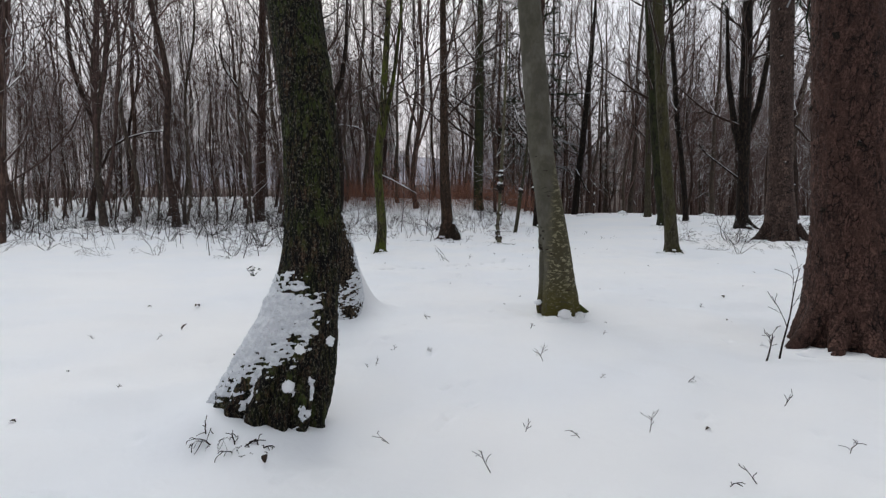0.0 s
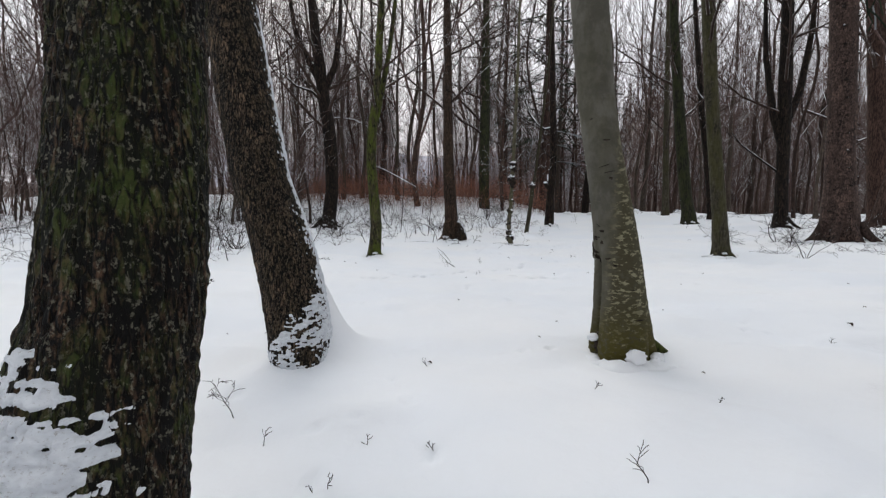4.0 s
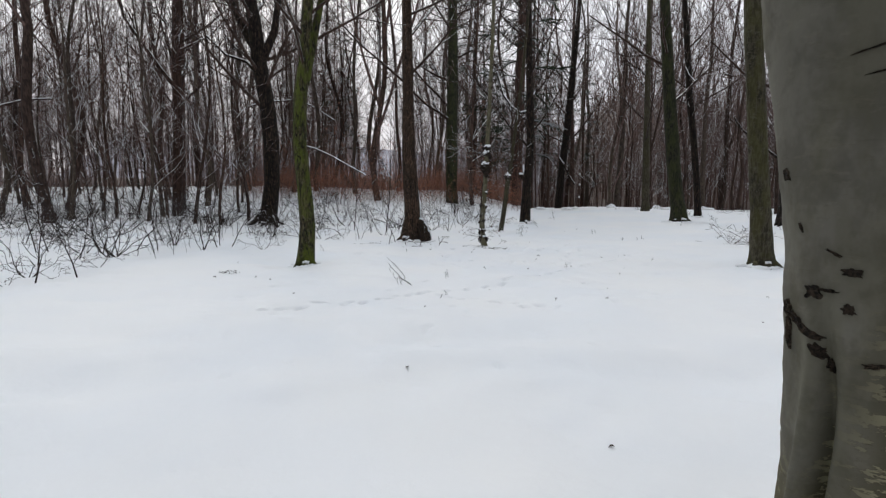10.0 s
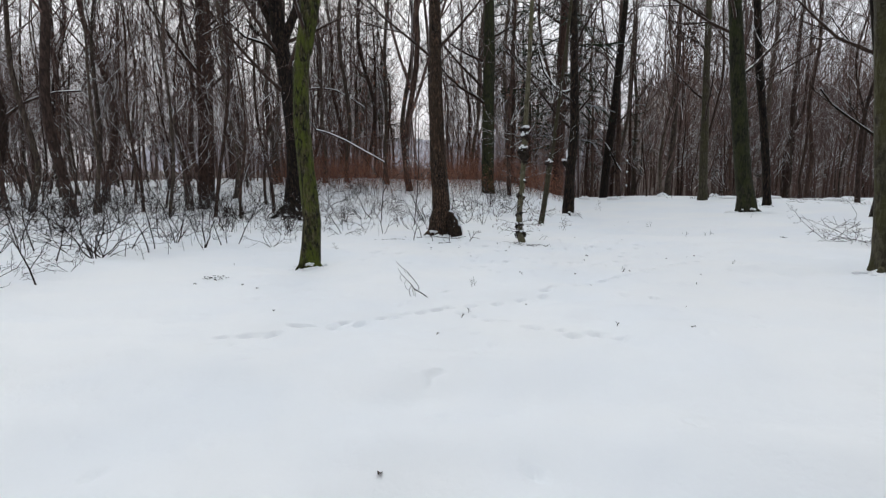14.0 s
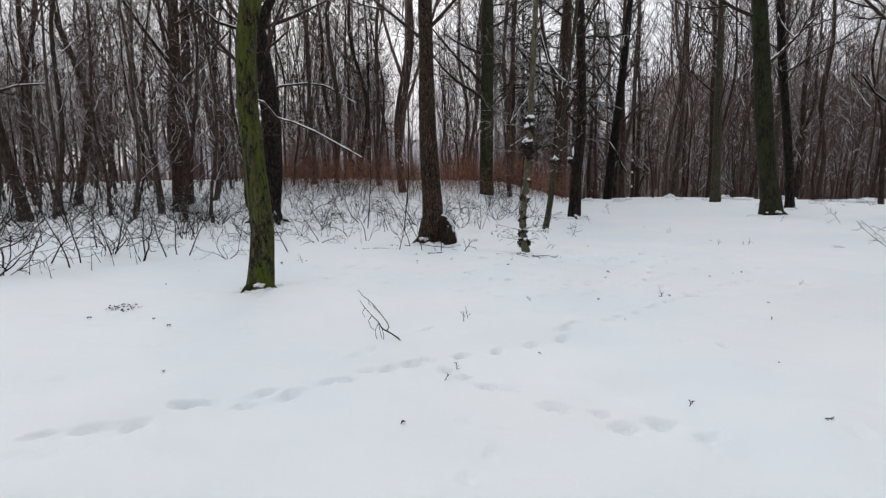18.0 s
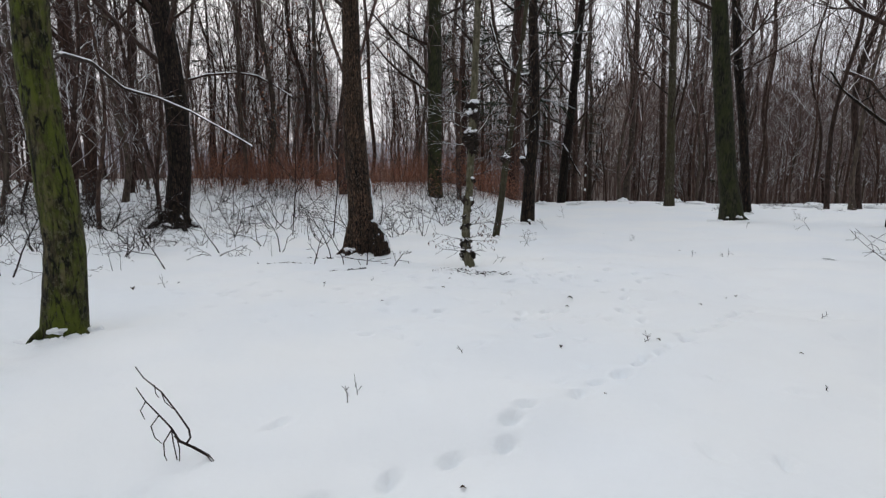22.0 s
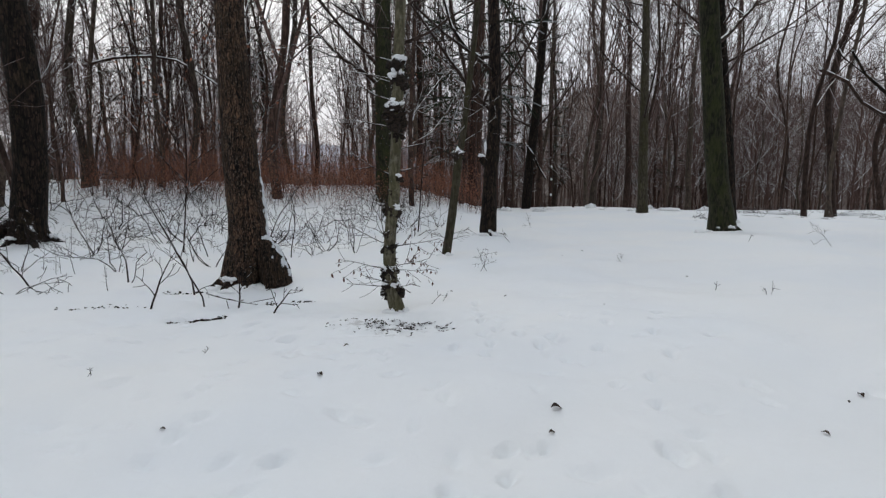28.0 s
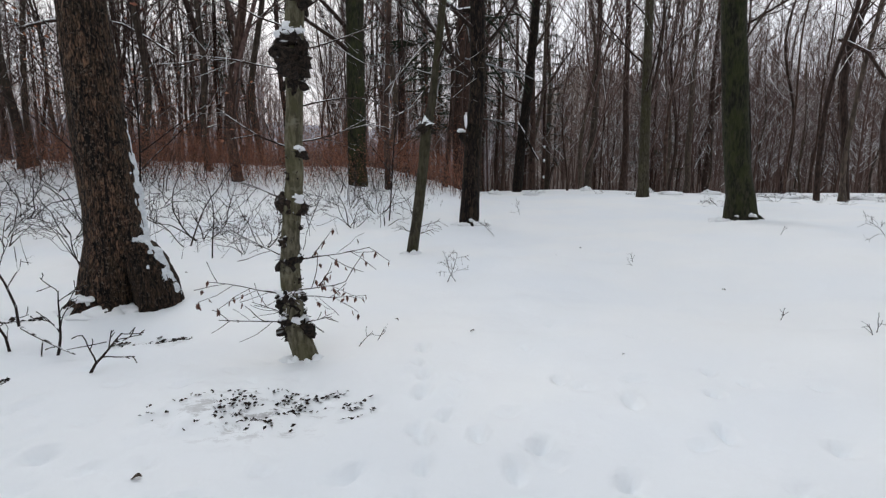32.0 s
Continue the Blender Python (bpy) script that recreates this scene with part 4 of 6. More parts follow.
# middle-distance trees of their own shape
HEROES = [
    ("hornbeam_tree", 6.62, 10.32, 1.6, M_OLIVE, "straight hornbeam with olive-grey mossy bark", [(0.04, -0.06, 0.235), (0.27, -0.094, 0.195), (1.04, -0.17, 0.165), (2.54, -0.351, 0.158), (4.02, -0.529, 0.155), (6.9, -0.788, 0.145)], 18, 0.05),
    ("hornbeam_tree", -2.34, 11.76, 3.4, M_MOSSY, "slim curved hornbeam with bright green mossy bark", [(-0.05, 0.005, 0.205), (0.41, 0.047, 0.169), (0.85, 0.08, 0.155), (1.29, 0.056, 0.153), (1.73, 0.023, 0.144), (2.57, -0.03, 0.137), (3.39, 0.0, 0.135), (4.19, 0.11, 0.117)], 13, 0.045),
    ("oak_tree", -0.09, 17.51, -7.2, M_OAK3, "brown furrowed oak with a swollen second foot", [(-0.1, -0.19, 0.33), (0.22, -0.14, 0.30), (0.75, -0.045, 0.275), (1.25, -0.06, 0.258), (1.79, -0.10, 0.248), (2.79, -0.15, 0.224), (3.77, -0.18, 0.196), (4.72, -0.172, 0.183)], 19, 0.04),
    ("young_tree", 2.02, 15.74, -7.5, M_PALE, "thin trunk ringed with dark burrs and snow collars", [(-0.09, 0.05, 0.105), (0.1, 0.0, 0.098), (0.26, -0.05, 0.092), (0.46, -0.065, 0.084), (0.72, -0.07, 0.078), (0.98, -0.06, 0.072), (1.23, -0.03, 0.072), (1.47, -0.004, 0.066), (1.71, -0.006, 0.068), (2.0, 0.016, 0.064), (2.41, 0.03, 0.070), (2.86, 0.054, 0.066)], 9, 0.0),
    ("young_tree", 3.32, 20.13, -7.5, M_GREY, "slim leaning trunk with a snow-filled notch", [(0.0, -0.035, 0.105), (0.5, 0.047, 0.094), (1.53, 0.174, 0.09), (2.14, 0.231, 0.095), (2.53, 0.317, 0.069), (3.5, 0.43, 0.065), (4.44, 0.535, 0.06)], 11, 0.0),
    ("oak_tree", 5.04, 23.65, -7.5, M_DARK, "dark oak with a snowy stub where a limb broke", [(0.0, 0.013, 0.26), (1.55, 0.054, 0.198), (2.27, 0.118, 0.197), (3.67, 0.201, 0.192), (5.03, 0.146, 0.188), (5.69, 0.123, 0.168)], 18, 0.03),
    ("hornbeam_tree", 11.98, 22.77, -7.5, M_DARKMOSS, "tall straight greenish-grey hornbeam with splayed roots", [(-0.03, 0.03, 0.42), (0.64, -0.039, 0.33), (1.37, -0.19, 0.295), (2.8, -0.385, 0.29), (4.18, -0.54, 0.283), (5.52, -0.69, 0.27)], 21, 0.08),
    ("hornbeam_tree", 14.45, 25.6, -3.8, M_DARK, "slender nearly black trunk with a slight kink", [(0.04, 0.15, 0.21), (0.4, 0.12, 0.17), (1.85, -0.028, 0.158), (4.0, -0.31, 0.156), (6.1, -0.63, 0.158), (8.2, -0.84, 0.15)], 19, 0.03),
    ("oak_tree", -6.31, 22.38, -3.8, M_DARK, "dark curving oak forking above head height", [(-0.09, -0.07, 0.44), (0.44, -0.015, 0.36), (1.83, 0.176, 0.325), (3.52, 0.204, 0.32), (5.17, 0.063, 0.315), (6.77, -0.175, 0.305)], 18, 0.08),
    ("beech_tree", 2.15, 31.0, -7.5, M_DARKMOSS, "tall beech with greenish trunk above rust-coloured thicket", [(-0.2, 0.06, 0.42), (0.69, -0.03, 0.36), (2.97, -0.007, 0.35), (7.31, 0.013, 0.33)], 22, 0.06),
    ("beech_tree", 12.04, 41.64, -8.0, M_DARK, "dark trunk leaning over the crest of the rise", [(0.0, 0.0, 0.33), (2.69, 0.167, 0.31), (6.47, 0.56, 0.30), (10.16, 0.812, 0.27), (13.76, 1.075, 0.22)], 22, 0.05),
    ("oak_tree", -12.1, 26.1, -3.8, M_BROWN, "brown straight trunk standing close beside another", [(0.0, 0.15, 0.27), (0.5, 0.17, 0.24), (3.77, 0.39, 0.235), (7.63, 0.527, 0.21)], 19, 0.05),
    ("oak_tree", -13.45, 29.6, -3.8, M_BROWN, "brown straight trunk, one of a close pair", [(0.0, 0.0, 0.28), (0.5, 0.01, 0.24), (3.79, 0.19, 0.225), (7.7, 0.39, 0.20)], 19, 0.05),
    ("beech_tree", 14.9, 32.1, -3.8, M_GREY, "grey trunk on the crest of the snowy rise", [(0.0, 0.08, 0.30), (0.6, 0.08, 0.24), (4.92, -0.06, 0.20), (10.63, -0.21, 0.16)], 21, 0.05),
    ("oak_tree", 13.7, 18.6, 0.0, M_DARK, "dark forked trunk with snow at its foot", [(0.0, 0.0, 0.36), (0.5, 0.0, 0.27), (2.39, -0.06, 0.23), (5.6, -0.159, 0.25), (8.72, -0.266, 0.22)], 19, 0.07),
    ("oak_tree", 7.5, 37.6, -8.0, M_BROWN, "dark straight trunk standing behind the stubbed oak", [(0.0, 0.0, 0.5), (0.6, 0.0, 0.42), (5.0, 0.1, 0.40), (10.0, 0.2, 0.36)], 24, 0.06),
    ("oak_tree", 20.0, 21.3, 1.6, M_BROWN, "stout brown trunk among brushwood", [(0.0, 0.18, 0.48), (0.6, 0.13, 0.42), (5.87, -0.376, 0.36), (11.16, -1.0, 0.28)], 21, 0.07),
]
for k, (nm, x, y, yaw, mat, label, rows, hgt, rt) in enumerate(HEROES):
    prof = limb_path([(-0.25, rows[0][1], rows[0][2])] + [r for r in rows if r[0] > -0.2], hgt, 0.035)
    near = math.hypot(x - 1.5, y - 8) < 11
    me, surf = trunk_mesh("trunk", prof, mat, 84 if near else 36, 0.045 if near else 0.12, 0.016 if mat in (M_OAK3, M_DARK, M_BROWN) else 0.008, 20 if near else 10, 4, 5 if rt else 0, rt, None, 5.5 if near else 9, k * 1.7)
    ob = rooted(nm, x, y, yaw, label)
    part("trunk", me, ob)
    low = {3: 2.9, 4: 2.6, 1: 3.6, 5: 3.0}.get(k, 4.5)
    slim = k in (3, 4)
    part("crown", crown_mesh("crown", prof, 40 + k, M_TWIG, low, 16 if slim else 20, 1.3 if slim else 3.6, (5, 3) if slim else (5, 5), 2, 0.7, 0.3, 0.005), ob)
    HEROES[k] = (ob, prof, surf)

# the curved hornbeam's long snow-lined branch
ob, prof, surf = HEROES[1]
inv = ob.matrix_basis.inverted()
w = Wood(81)
pts = [np.array(inv @ Vector(p)) for p in ((-2.3, 11.8, 2.62), (-2.5, 12.3, 2.82), (-2.6, 12.9, 2.9), (-2.66, 13.6, 2.76), (-2.6, 14.3, 2.78), (-2.25, 14.5, 2.63), (-1.8, 14.45, 2.38), (-1.31, 14.23, 2.11))]
w.line(pts, 0.026, 0.008)
for i in (3, 4, 5, 6):
    w.grow(pts[i], pts[i] - pts[i - 1] + np.array([0.05, -0.1, 0.1]), 0.5, 0.007, 1, (3,), 0.4, 0.1, 3)
part("branch", w.mesh("branch", M_TWIG, 7), ob, "long drooping branch lined with snow")
s = Wood(82)
s.line([p + np.array([0, 0, 0.016]) for p in pts[1:]], 0.015, 0.006)
part("branch_snow", s.mesh("branch_snow", M_SNOW, 7), ob, "snow lying along the branch")
# a forking second stem
w = Wood(83)
w.line([np.array(p) for p in ((0.1, 0, 3.7), (0.25, 0.05, 4.4), (0.5, 0.1, 5.6), (0.75, 0.1, 7.5), (0.9, 0.0, 10.0))], 0.095, 0.03)
part("limb", w.mesh("limb", M_MOSSY, 14), ob)

# the brown oak's second foot, with its snow
ob, prof, surf = HEROES[2]
fp = np.array([(-0.25, 0.36, 0.24), (0.0, 0.36, 0.24), (0.25, 0.33, 0.235), (0.5, 0.25, 0.22), (0.68, 0.16, 0.19), (0.80, 0.06, 0.12), (0.9, 0.0, 0.05)])
me, fs = trunk_mesh("second_foot", fp, M_OAK3, 60, 0.025, 0.03, 18, 10, 3, 0.03, None, None, 5.0)
part("second_foot", me, ob, "dark swollen second foot of the oak")
snow_shell("foot_snow", fs, ob, 0.05, 0.95, -1.2, 1.2, lambda X, Y, Z, TH: (0.42 - np.abs(TH + 0.1)) * 1.5 + 2.2 * (vnoise(X * 16, Y * 16, Z * 18) - 0.5) + (Z - 0.6) * 1.4, 0.02, 70, 60)
snow_shell("snow_strip", surf, ob, 0.6, 2.0, -0.2, 1.2, lambda X, Y, Z, TH: (0.40 - np.abs(TH - 0.5)) * 3 + 1.8 * (vnoise(X * 24, Y * 24, Z * 16) - 0.5) - np.clip(Z - 0.9, 0, 2) * 0.9, 0.03, 110, 60)

# burrs and snow collars up the thin trunk, low shoots with dead leaves
ob, prof, surf = HEROES[3]
for k, (z, s, cap) in enumerate(((0.27, 0.115, 1), (0.35, 0.08, 0), (0.48, 0.105, 1), (0.63, 0.06, 0), (0.78, 0.08, 1), (0.95, 0.055, 0), (1.08, 0.05, 0), (1.22, 0.10, 1), (1.45, 0.05, 0), (1.62, 0.065, 1), (1.85, 0.05, 0), (2.12, 0.075, 0), (2.27, 0.125, 0), (2.42, 0.115, 1), (2.74, 0.12, 1), (2.92, 0.10, 1))):
    c, r = centre(prof, z)
    s *= 0.9
    c = c + np.array([0.02 * math.sin(k * 2.3), 0.02 * math.cos(k * 1.9), 0])
    lump("burr", c + np.array([0.0, -0.01, 0]), (s * 0.95, s * 0.95, s * 0.9), ob, M_BURR, k, 0.75, "dark knobbly burr", 22)
    spikes = Wood(700 + k)
    for j in range(14):
        a = spikes.rng.random() * 6.28
        d = np.array([math.cos(a), math.sin(a), spikes.rng.normal(0, 0.5)])
        spikes.grow(c + d * s * 0.7, d, s * spikes.rng.uniform(0.5, 1.1), 0.004, 0, (), 0.5, 0.1, 2)
    tagged(part("spurs", spikes.mesh("spurs", M_BURR), ob), "short spiny spurs round the burr", kind="stuff")
    if cap:
        lump("snow_cap", c + np.array([0.25 * s * math.sin(k * 3.1), -0.3 * s, s * 0.62]), (s * 0.85, s * 0.7, s * 0.5), ob, M_SNOW, k + 50, 0.5, "", 20)
gl = np.random.default_rng(90)
for k, (z, a, ln, leafy) in enumerate(((0.30, 3.5, 0.55, 0), (0.34, 2.9, 0.42, 0), (0.52, 3.3, 0.62, 1), (0.5, 0.1, 0.5, 1), (0.56, -0.4, 0.6, 1), (0.55, 5.0, 0.35, 0), (0.80, 0.2, 0.62, 1), (0.82, 3.0, 0.5, 0), (0.28, -0.2, 0.3, 0), (1.25, 2.8, 0.5, 0), (1.65, 3.2, 0.6, 0), (1.7, 0.0, 0.7, 0), (1.95, 0.4, 0.8, 0), (2.2, 3.4, 0.8, 0), (2.35, 0.2, 0.9, 0), (2.6, -0.3, 1.0, 0), (2.7, 2.9, 0.9, 0), (2.75, 3.1, 1.5, 1), (2.5, 3.35, 1.3, 1), (2.95, 2.9, 1.6, 1))):
    c, r = centre(prof, z)
    w = Wood(720 + k)
    w.grow(c, (math.cos(a), math.sin(a), 0.25), ln, 0.008, 1, (6,), 0.4, 0.05, 5, 0.8, 0.0028)
    part("shoot", w.mesh("shoot", M_TWIG, 5), ob, "thin bare side shoot")
    if leafy:
        P = np.array(w.b)[gl.integers(2, len(w.b), 15)] + gl.normal(0, 0.008, (15, 3))
        for p in P:
            q = np.array([[0, 0, 0], [0.012, 0.004, -0.025], [0.002, -0.004, -0.055], [-0.011, 0.003, -0.024]]) @ np.array(Euler((gl.normal(0, 0.4), gl.normal(0, 0.4), gl.uniform(0, 6.28))).to_matrix()).T + p
            lf = mesh_of("dead_leaf", np.concatenate([q, q + [0.002, 0.002, 0.0]]), [(0, 1, 2), (0, 2, 3), (4, 6, 5), (4, 7, 6)], M_HANG, True)
            part("dead_leaf", lf, ob, "withered red-brown hanging leaf")

# snow in the notch of the leaning trunk
ob, prof, surf = HEROES[4]
c, r = centre(prof, 2.2)
w = Wood(761)
w.line([c + np.array(p) for p in ((0.0, -0.04, -0.03), (-0.01, -0.04, 0.0), (-0.02, -0.03, 0.08), (0.0, -0.02, 0.2))], 0.135, 0.012)
part("snow_cap", w.mesh("snow_cap", M_SNOW, 12), ob, "pointed cap of snow heaped in the notch")
lump("burr", c + np.array([-0.03, -0.02, -0.07]), (0.12, 0.11, 0.10), ob, M_BURR, 5, 0.6, "", 18)
for k, (z, a, ln) in enumerate(((0.3, 0.3, 0.4), (0.35, 3.0, 0.35), (0.45, 0.0, 0.45), (1.2, 2.8, 0.3), (2.4, 0.4, 1.1), (2.9, 0.2, 1.3), (3.0, 3.2, 1.2))):
    w = Wood(760 + k)
    w.grow(centre(prof, z)[0], (math.cos(a), math.sin(a), 0.45), ln, 0.010, 1, (6,), 0.4, 0.05, 4, 0.7, 0.004)
    part("shoot", w.mesh("shoot", M_TWIG, 4), ob, "snow-dusted side shoot")

# broken stub with snow, and the snowy curved limb above it
ob, prof, surf = HEROES[5]
w = Wood(85)
w.line([np.array(p) for p in ((0.05, -0.05, 1.9), (-0.12, -0.1, 2.1), (-0.24, -0.12, 2.2))], 0.12, 0.09)
part("stub", w.mesh("stub", M_DARK, 12), ob, "dark stub of a broken limb")
lump("snow_cap", (-0.22, -0.14, 2.28), (0.09, 0.08, 0.05), ob, M_SNOW, 9, 0.35, "", 18)
lump("snow_cap", (-0.10, -0.14, 2.52), (0.035, 0.04, 0.17), ob, M_SNOW, 12, 0.35, "", 18)
w = Wood(86)
pts = [np.array(p) for p in ((0.15, 0, 5.1), (-0.3, -0.1, 5.0), (-0.7, -0.2, 5.25), (-1.1, -0.25, 5.8), (-1.4, -0.3, 6.8))]
w.line(pts, 0.07, 0.03)
part("limb", w.mesh("limb", M_DARK, 8), ob)
s = Wood(87)
s.line([p + np.array([0, 0, 0.045]) for p in pts], 0.05, 0.025)
part("limb_snow", s.mesh("limb_snow", M_SNOW, 8), ob, "snow lying in the crook of the limb")

# forks of the dark curving oak and the right-hand dark trunk
for idx, segs in ((8, (((-0.1, 0, 6.8), (-0.8, 0.1, 8.1), (-1.6, 0.2, 9.9), (-2.0, 0.3, 13.0)), ((-0.1, 0, 6.8), (0.5, 0.0, 8.0), (0.8, -0.1, 9.7), (0.9, 0, 12.5)))),
                  (14, (((-0.05, 0, 3.2), (-0.5, 0.1, 4.6), (-0.9, 0.2, 7.0), (-1.1, 0.2, 10.0)), ((-0.1, 0, 4.2), (0.5, 0.1, 5.6), (0.9, 0.2, 8.0), (1.0, 0.2, 11.0))))):
    ob, prof, surf = HEROES[idx]
    for k, path in enumerate(segs):
        w = Wood(870 + idx * 2 + k)
        w.line([np.array(p) for p in path], 0.19, 0.06)
        part("limb", w.mesh("limb", M_DARK, 10), ob)

# snow-lined limbs of the trees further off
snow_limb(HEROES[10][0], [(11.95, 41.3, 4.9), (12.22, 41.0, 4.35), (12.67, 40.9, 3.44), (13.12, 40.8, 2.69)], 0.09, 0.05, M_DARK, 930, "broken_limb", "broken limb hanging down, lined with snow", 2)
snow_limb(HEROES[11][0], [(-11.75, 26.1, 6.9), (-12.3, 25.9, 7.7), (-12.9, 25.7, 8.7), (-13.6, 25.5, 9.9), (-13.8, 25.5, 11.2)], 0.10, 0.05, M_BROWN, 932)
snow_limb(HEROES[11][0], [(-11.7, 26.0, 8.1), (-11.2, 25.6, 8.45), (-10.6, 25.4, 8.63), (-9.6, 25.3, 9.05), (-8.8, 25.2, 9.9)], 0.06, 0.03, M_BROWN, 934)
snow_limb(HEROES[14][0], [(13.6, 18.6, 2.75), (12.88, 18.8, 3.36), (12.46, 18.9, 3.71), (12.08, 19.0, 4.06), (11.7, 19.0, 4.53)], 0.045, 0.022, M_DARK, 936, "limb", "bent dead limb carrying snow", 3)
snow_limb(HEROES[8][0], [(-6.2, 22.3, 6.3), (-6.9, 22.0, 7.0), (-7.6, 21.8, 7.2), (-8.3, 21.6, 7.9)], 0.07, 0.03, M_DARK, 938)


# roots that show above the snow at the feet of the larger trees: tree, roots as (angle, reach, girth)
for idx, mat, rows in ((0, M_OLIVE, ((3.6, 0.36, 0.06), (4.5, 0.34, 0.06), (5.3, 0.38, 0.06), (0.1, 0.42, 0.05))), (1, M_MOSSY, ((3.9, 0.30, 0.07), (4.9, 0.28, 0.08), (5.9, 0.30, 0.07))), (2, M_OAK3, ((3.5, 0.46, 0.10), (4.4, 0.44, 0.11), (5.2, 0.42, 0.10))),
                       (5, M_DARK, ((3.8, 0.36, 0.07), (4.9, 0.34, 0.08), (5.8, 0.36, 0.07))), (7, M_DARK, ((3.9, 0.30, 0.06), (5.3, 0.32, 0.06))), (6, M_DARKMOSS, ((3.9, 0.58, 0.10), (4.9, 0.55, 0.12), (5.7, 0.6, 0.10), (2.9, 0.5, 0.08))), (8, M_DARK, ((3.6, 0.95, 0.12), (4.6, 0.7, 0.10), (5.5, 0.95, 0.12), (0.2, 0.8, 0.1))),
                       (14, M_DARK, ((3.7, 0.7, 0.09), (5.0, 0.6, 0.09), (6.0, 0.8, 0.09)))):
    ob, prof, surf = HEROES[idx]
    x0 = float(np.interp(0.1, prof[:, 0], prof[:, 1]))
    for k, (a, reach, girth) in enumerate(rows):
        d = np.array([math.cos(a), math.sin(a)])
        w = Wood(970 + idx * 10 + k)
        w.line([np.array([x0 + d[0] * reach * f, d[1] * reach * f, h]) for f, h in ((0.3, reach * 0.55), (0.52, reach * 0.24), (0.75, reach * 0.07), (1.0, -0.06))], girth, girth * 0.45)
        root = part("root", w.mesh("root", mat, 9), ob, "dark root running into the snow")
        if k % 2:
            lump("snow_clump", (x0 + d[0] * reach * 0.62, d[1] * reach * 0.62, reach * 0.16 + girth * 0.6), (girth * 0.9, girth * 0.9, girth * 0.5), ob, M_SNOW, k + idx, 0.45)
# snow blown against the feet, so that the bark runs into it unevenly
gs = np.random.default_rng(1600)
for ob, prof, reach in [(HEROES[i][0], HEROES[i][1], 0.95) for i in (0, 1, 2, 3, 4, 5, 6, 7, 8, 14)] + [(beech, None, 0.36), (spruce, None, 0.62), (spruce2, None, 0.72)]:
    r0, x0 = (reach, 0.0) if prof is None else (reach * float(np.interp(0.0, prof[:, 0], prof[:, 2])) + 0.02, float(np.interp(0.0, prof[:, 0], prof[:, 1])))
    for k in range(7):
        a, wide = 2.9 + 0.58 * k + gs.normal(0, 0.15), gs.uniform(0.35, 0.75) * r0
        lump("snow_clump", (x0 + math.cos(a) * r0 * 1.12, math.sin(a) * r0 * 1.12, -0.035), (wide, wide * 0.6, gs.uniform(0.05, 0.10)), ob, M_SNOW, k + 11.3 * r0, 0.35)
# splayed roots of the two spruces
for ob, mat, rows in ((spruce, M_SPRUCE, ((3.35, 0.74, 0.13), (3.9, 0.70, 0.12), (4.45, 0.68, 0.13), (5.2, 0.70, 0.13))), (spruce2, M_SPRUCE2, ((3.2, 1.0, 0.15), (3.9, 0.95, 0.14), (4.7, 0.9, 0.14), (5.5, 1.0, 0.15)))):
    for k, (a, reach, girth) in enumerate(rows):
        d = np.array([math.cos(a), math.sin(a)])
        w = Wood(1060 + k)
        w.line([np.array([d[0] * reach * f, d[1] * reach * f, h]) for f, h in ((0.45, reach * 0.55), (0.65, reach * 0.24), (0.82, reach * 0.07), (1.05, -0.08))], girth, girth * 0.5)
        part("root", w.mesh("root", mat, 10), ob)

# ---- the forest: a few kinds of tree, repeated ----
KINDS = []
for k in range(6):
    hgt, r = 18 + 1.4 * k, (0.075, 0.085, 0.095, 0.11, 0.13, 0.17)[k]
    prof = straight(hgt, r, 100 + k, 1.4, 0.20 + 0.13 * (k % 3))
    mat = (M_WOOD1, M_WOOD2, M_WOOD3)[k % 3]
    tm, _ = trunk_mesh("trunk", prof, mat, 10, 0.9, 0, 0, 0, 4 if k % 2 else 0, 0.05, None, None, k * 2.1)
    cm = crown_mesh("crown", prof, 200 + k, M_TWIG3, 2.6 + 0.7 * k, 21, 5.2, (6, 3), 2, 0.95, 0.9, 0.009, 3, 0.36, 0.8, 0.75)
    KINDS.append((tm, cm, "tall bare forest tree with thin upswept branches", "bare_tree"))
for k in range(3):
    hgt, r = 17 + k, 0.095 + 0.02 * k
    prof = straight(hgt, r, 120 + k, 1.4, 0.32)
    tm, _ = trunk_mesh("trunk", prof, (M_WOOD3, M_WOOD1, M_WOOD2)[k], 10, 0.8, 0, 0, 0, 0, 0.05, None, None, k * 1.1)
    w = Wood(300 + k)
    for f in range(4 + k):
        z = 1.0 + 1.3 * f
        c, rr = centre(prof, z)
        a = w.rng.random() * 6.28
        w.grow(c, (math.cos(a) * 0.34, math.sin(a) * 0.34, 1.0), 11 - 1.1 * f, rr * 0.62, 2, (10, 4), 0.3, 0.35, 6, 0.6, 0.009)
    KINDS.append((tm, w.mesh("crown", M_TWIG3), "bare forked forest tree with steep limbs", "forked_tree"))
for k in range(3):
    hgt, r = 9 + 2.0 * k, 0.05 + 0.012 * k
    prof = straight(hgt, r, 140 + k, 1.2, 0.3)
    tm, _ = trunk_mesh("trunk", prof, (M_WOOD3, M_WOOD1, M_WOOD2)[k], 7, 0.9, 0, 0, 0, 0, 0.0, None, None, k * 0.7)
    cm = crown_mesh("crown", prof, 400 + k, M_TWIG3, 0.8, 24, 2.6, (5, 2), 2, 0.8, 0.6, 0.007, 3, 0.4, 0.8, 0.7)
    KINDS.append((tm, cm, "slender young tree with snow-dusted twigs", "young_tree"))


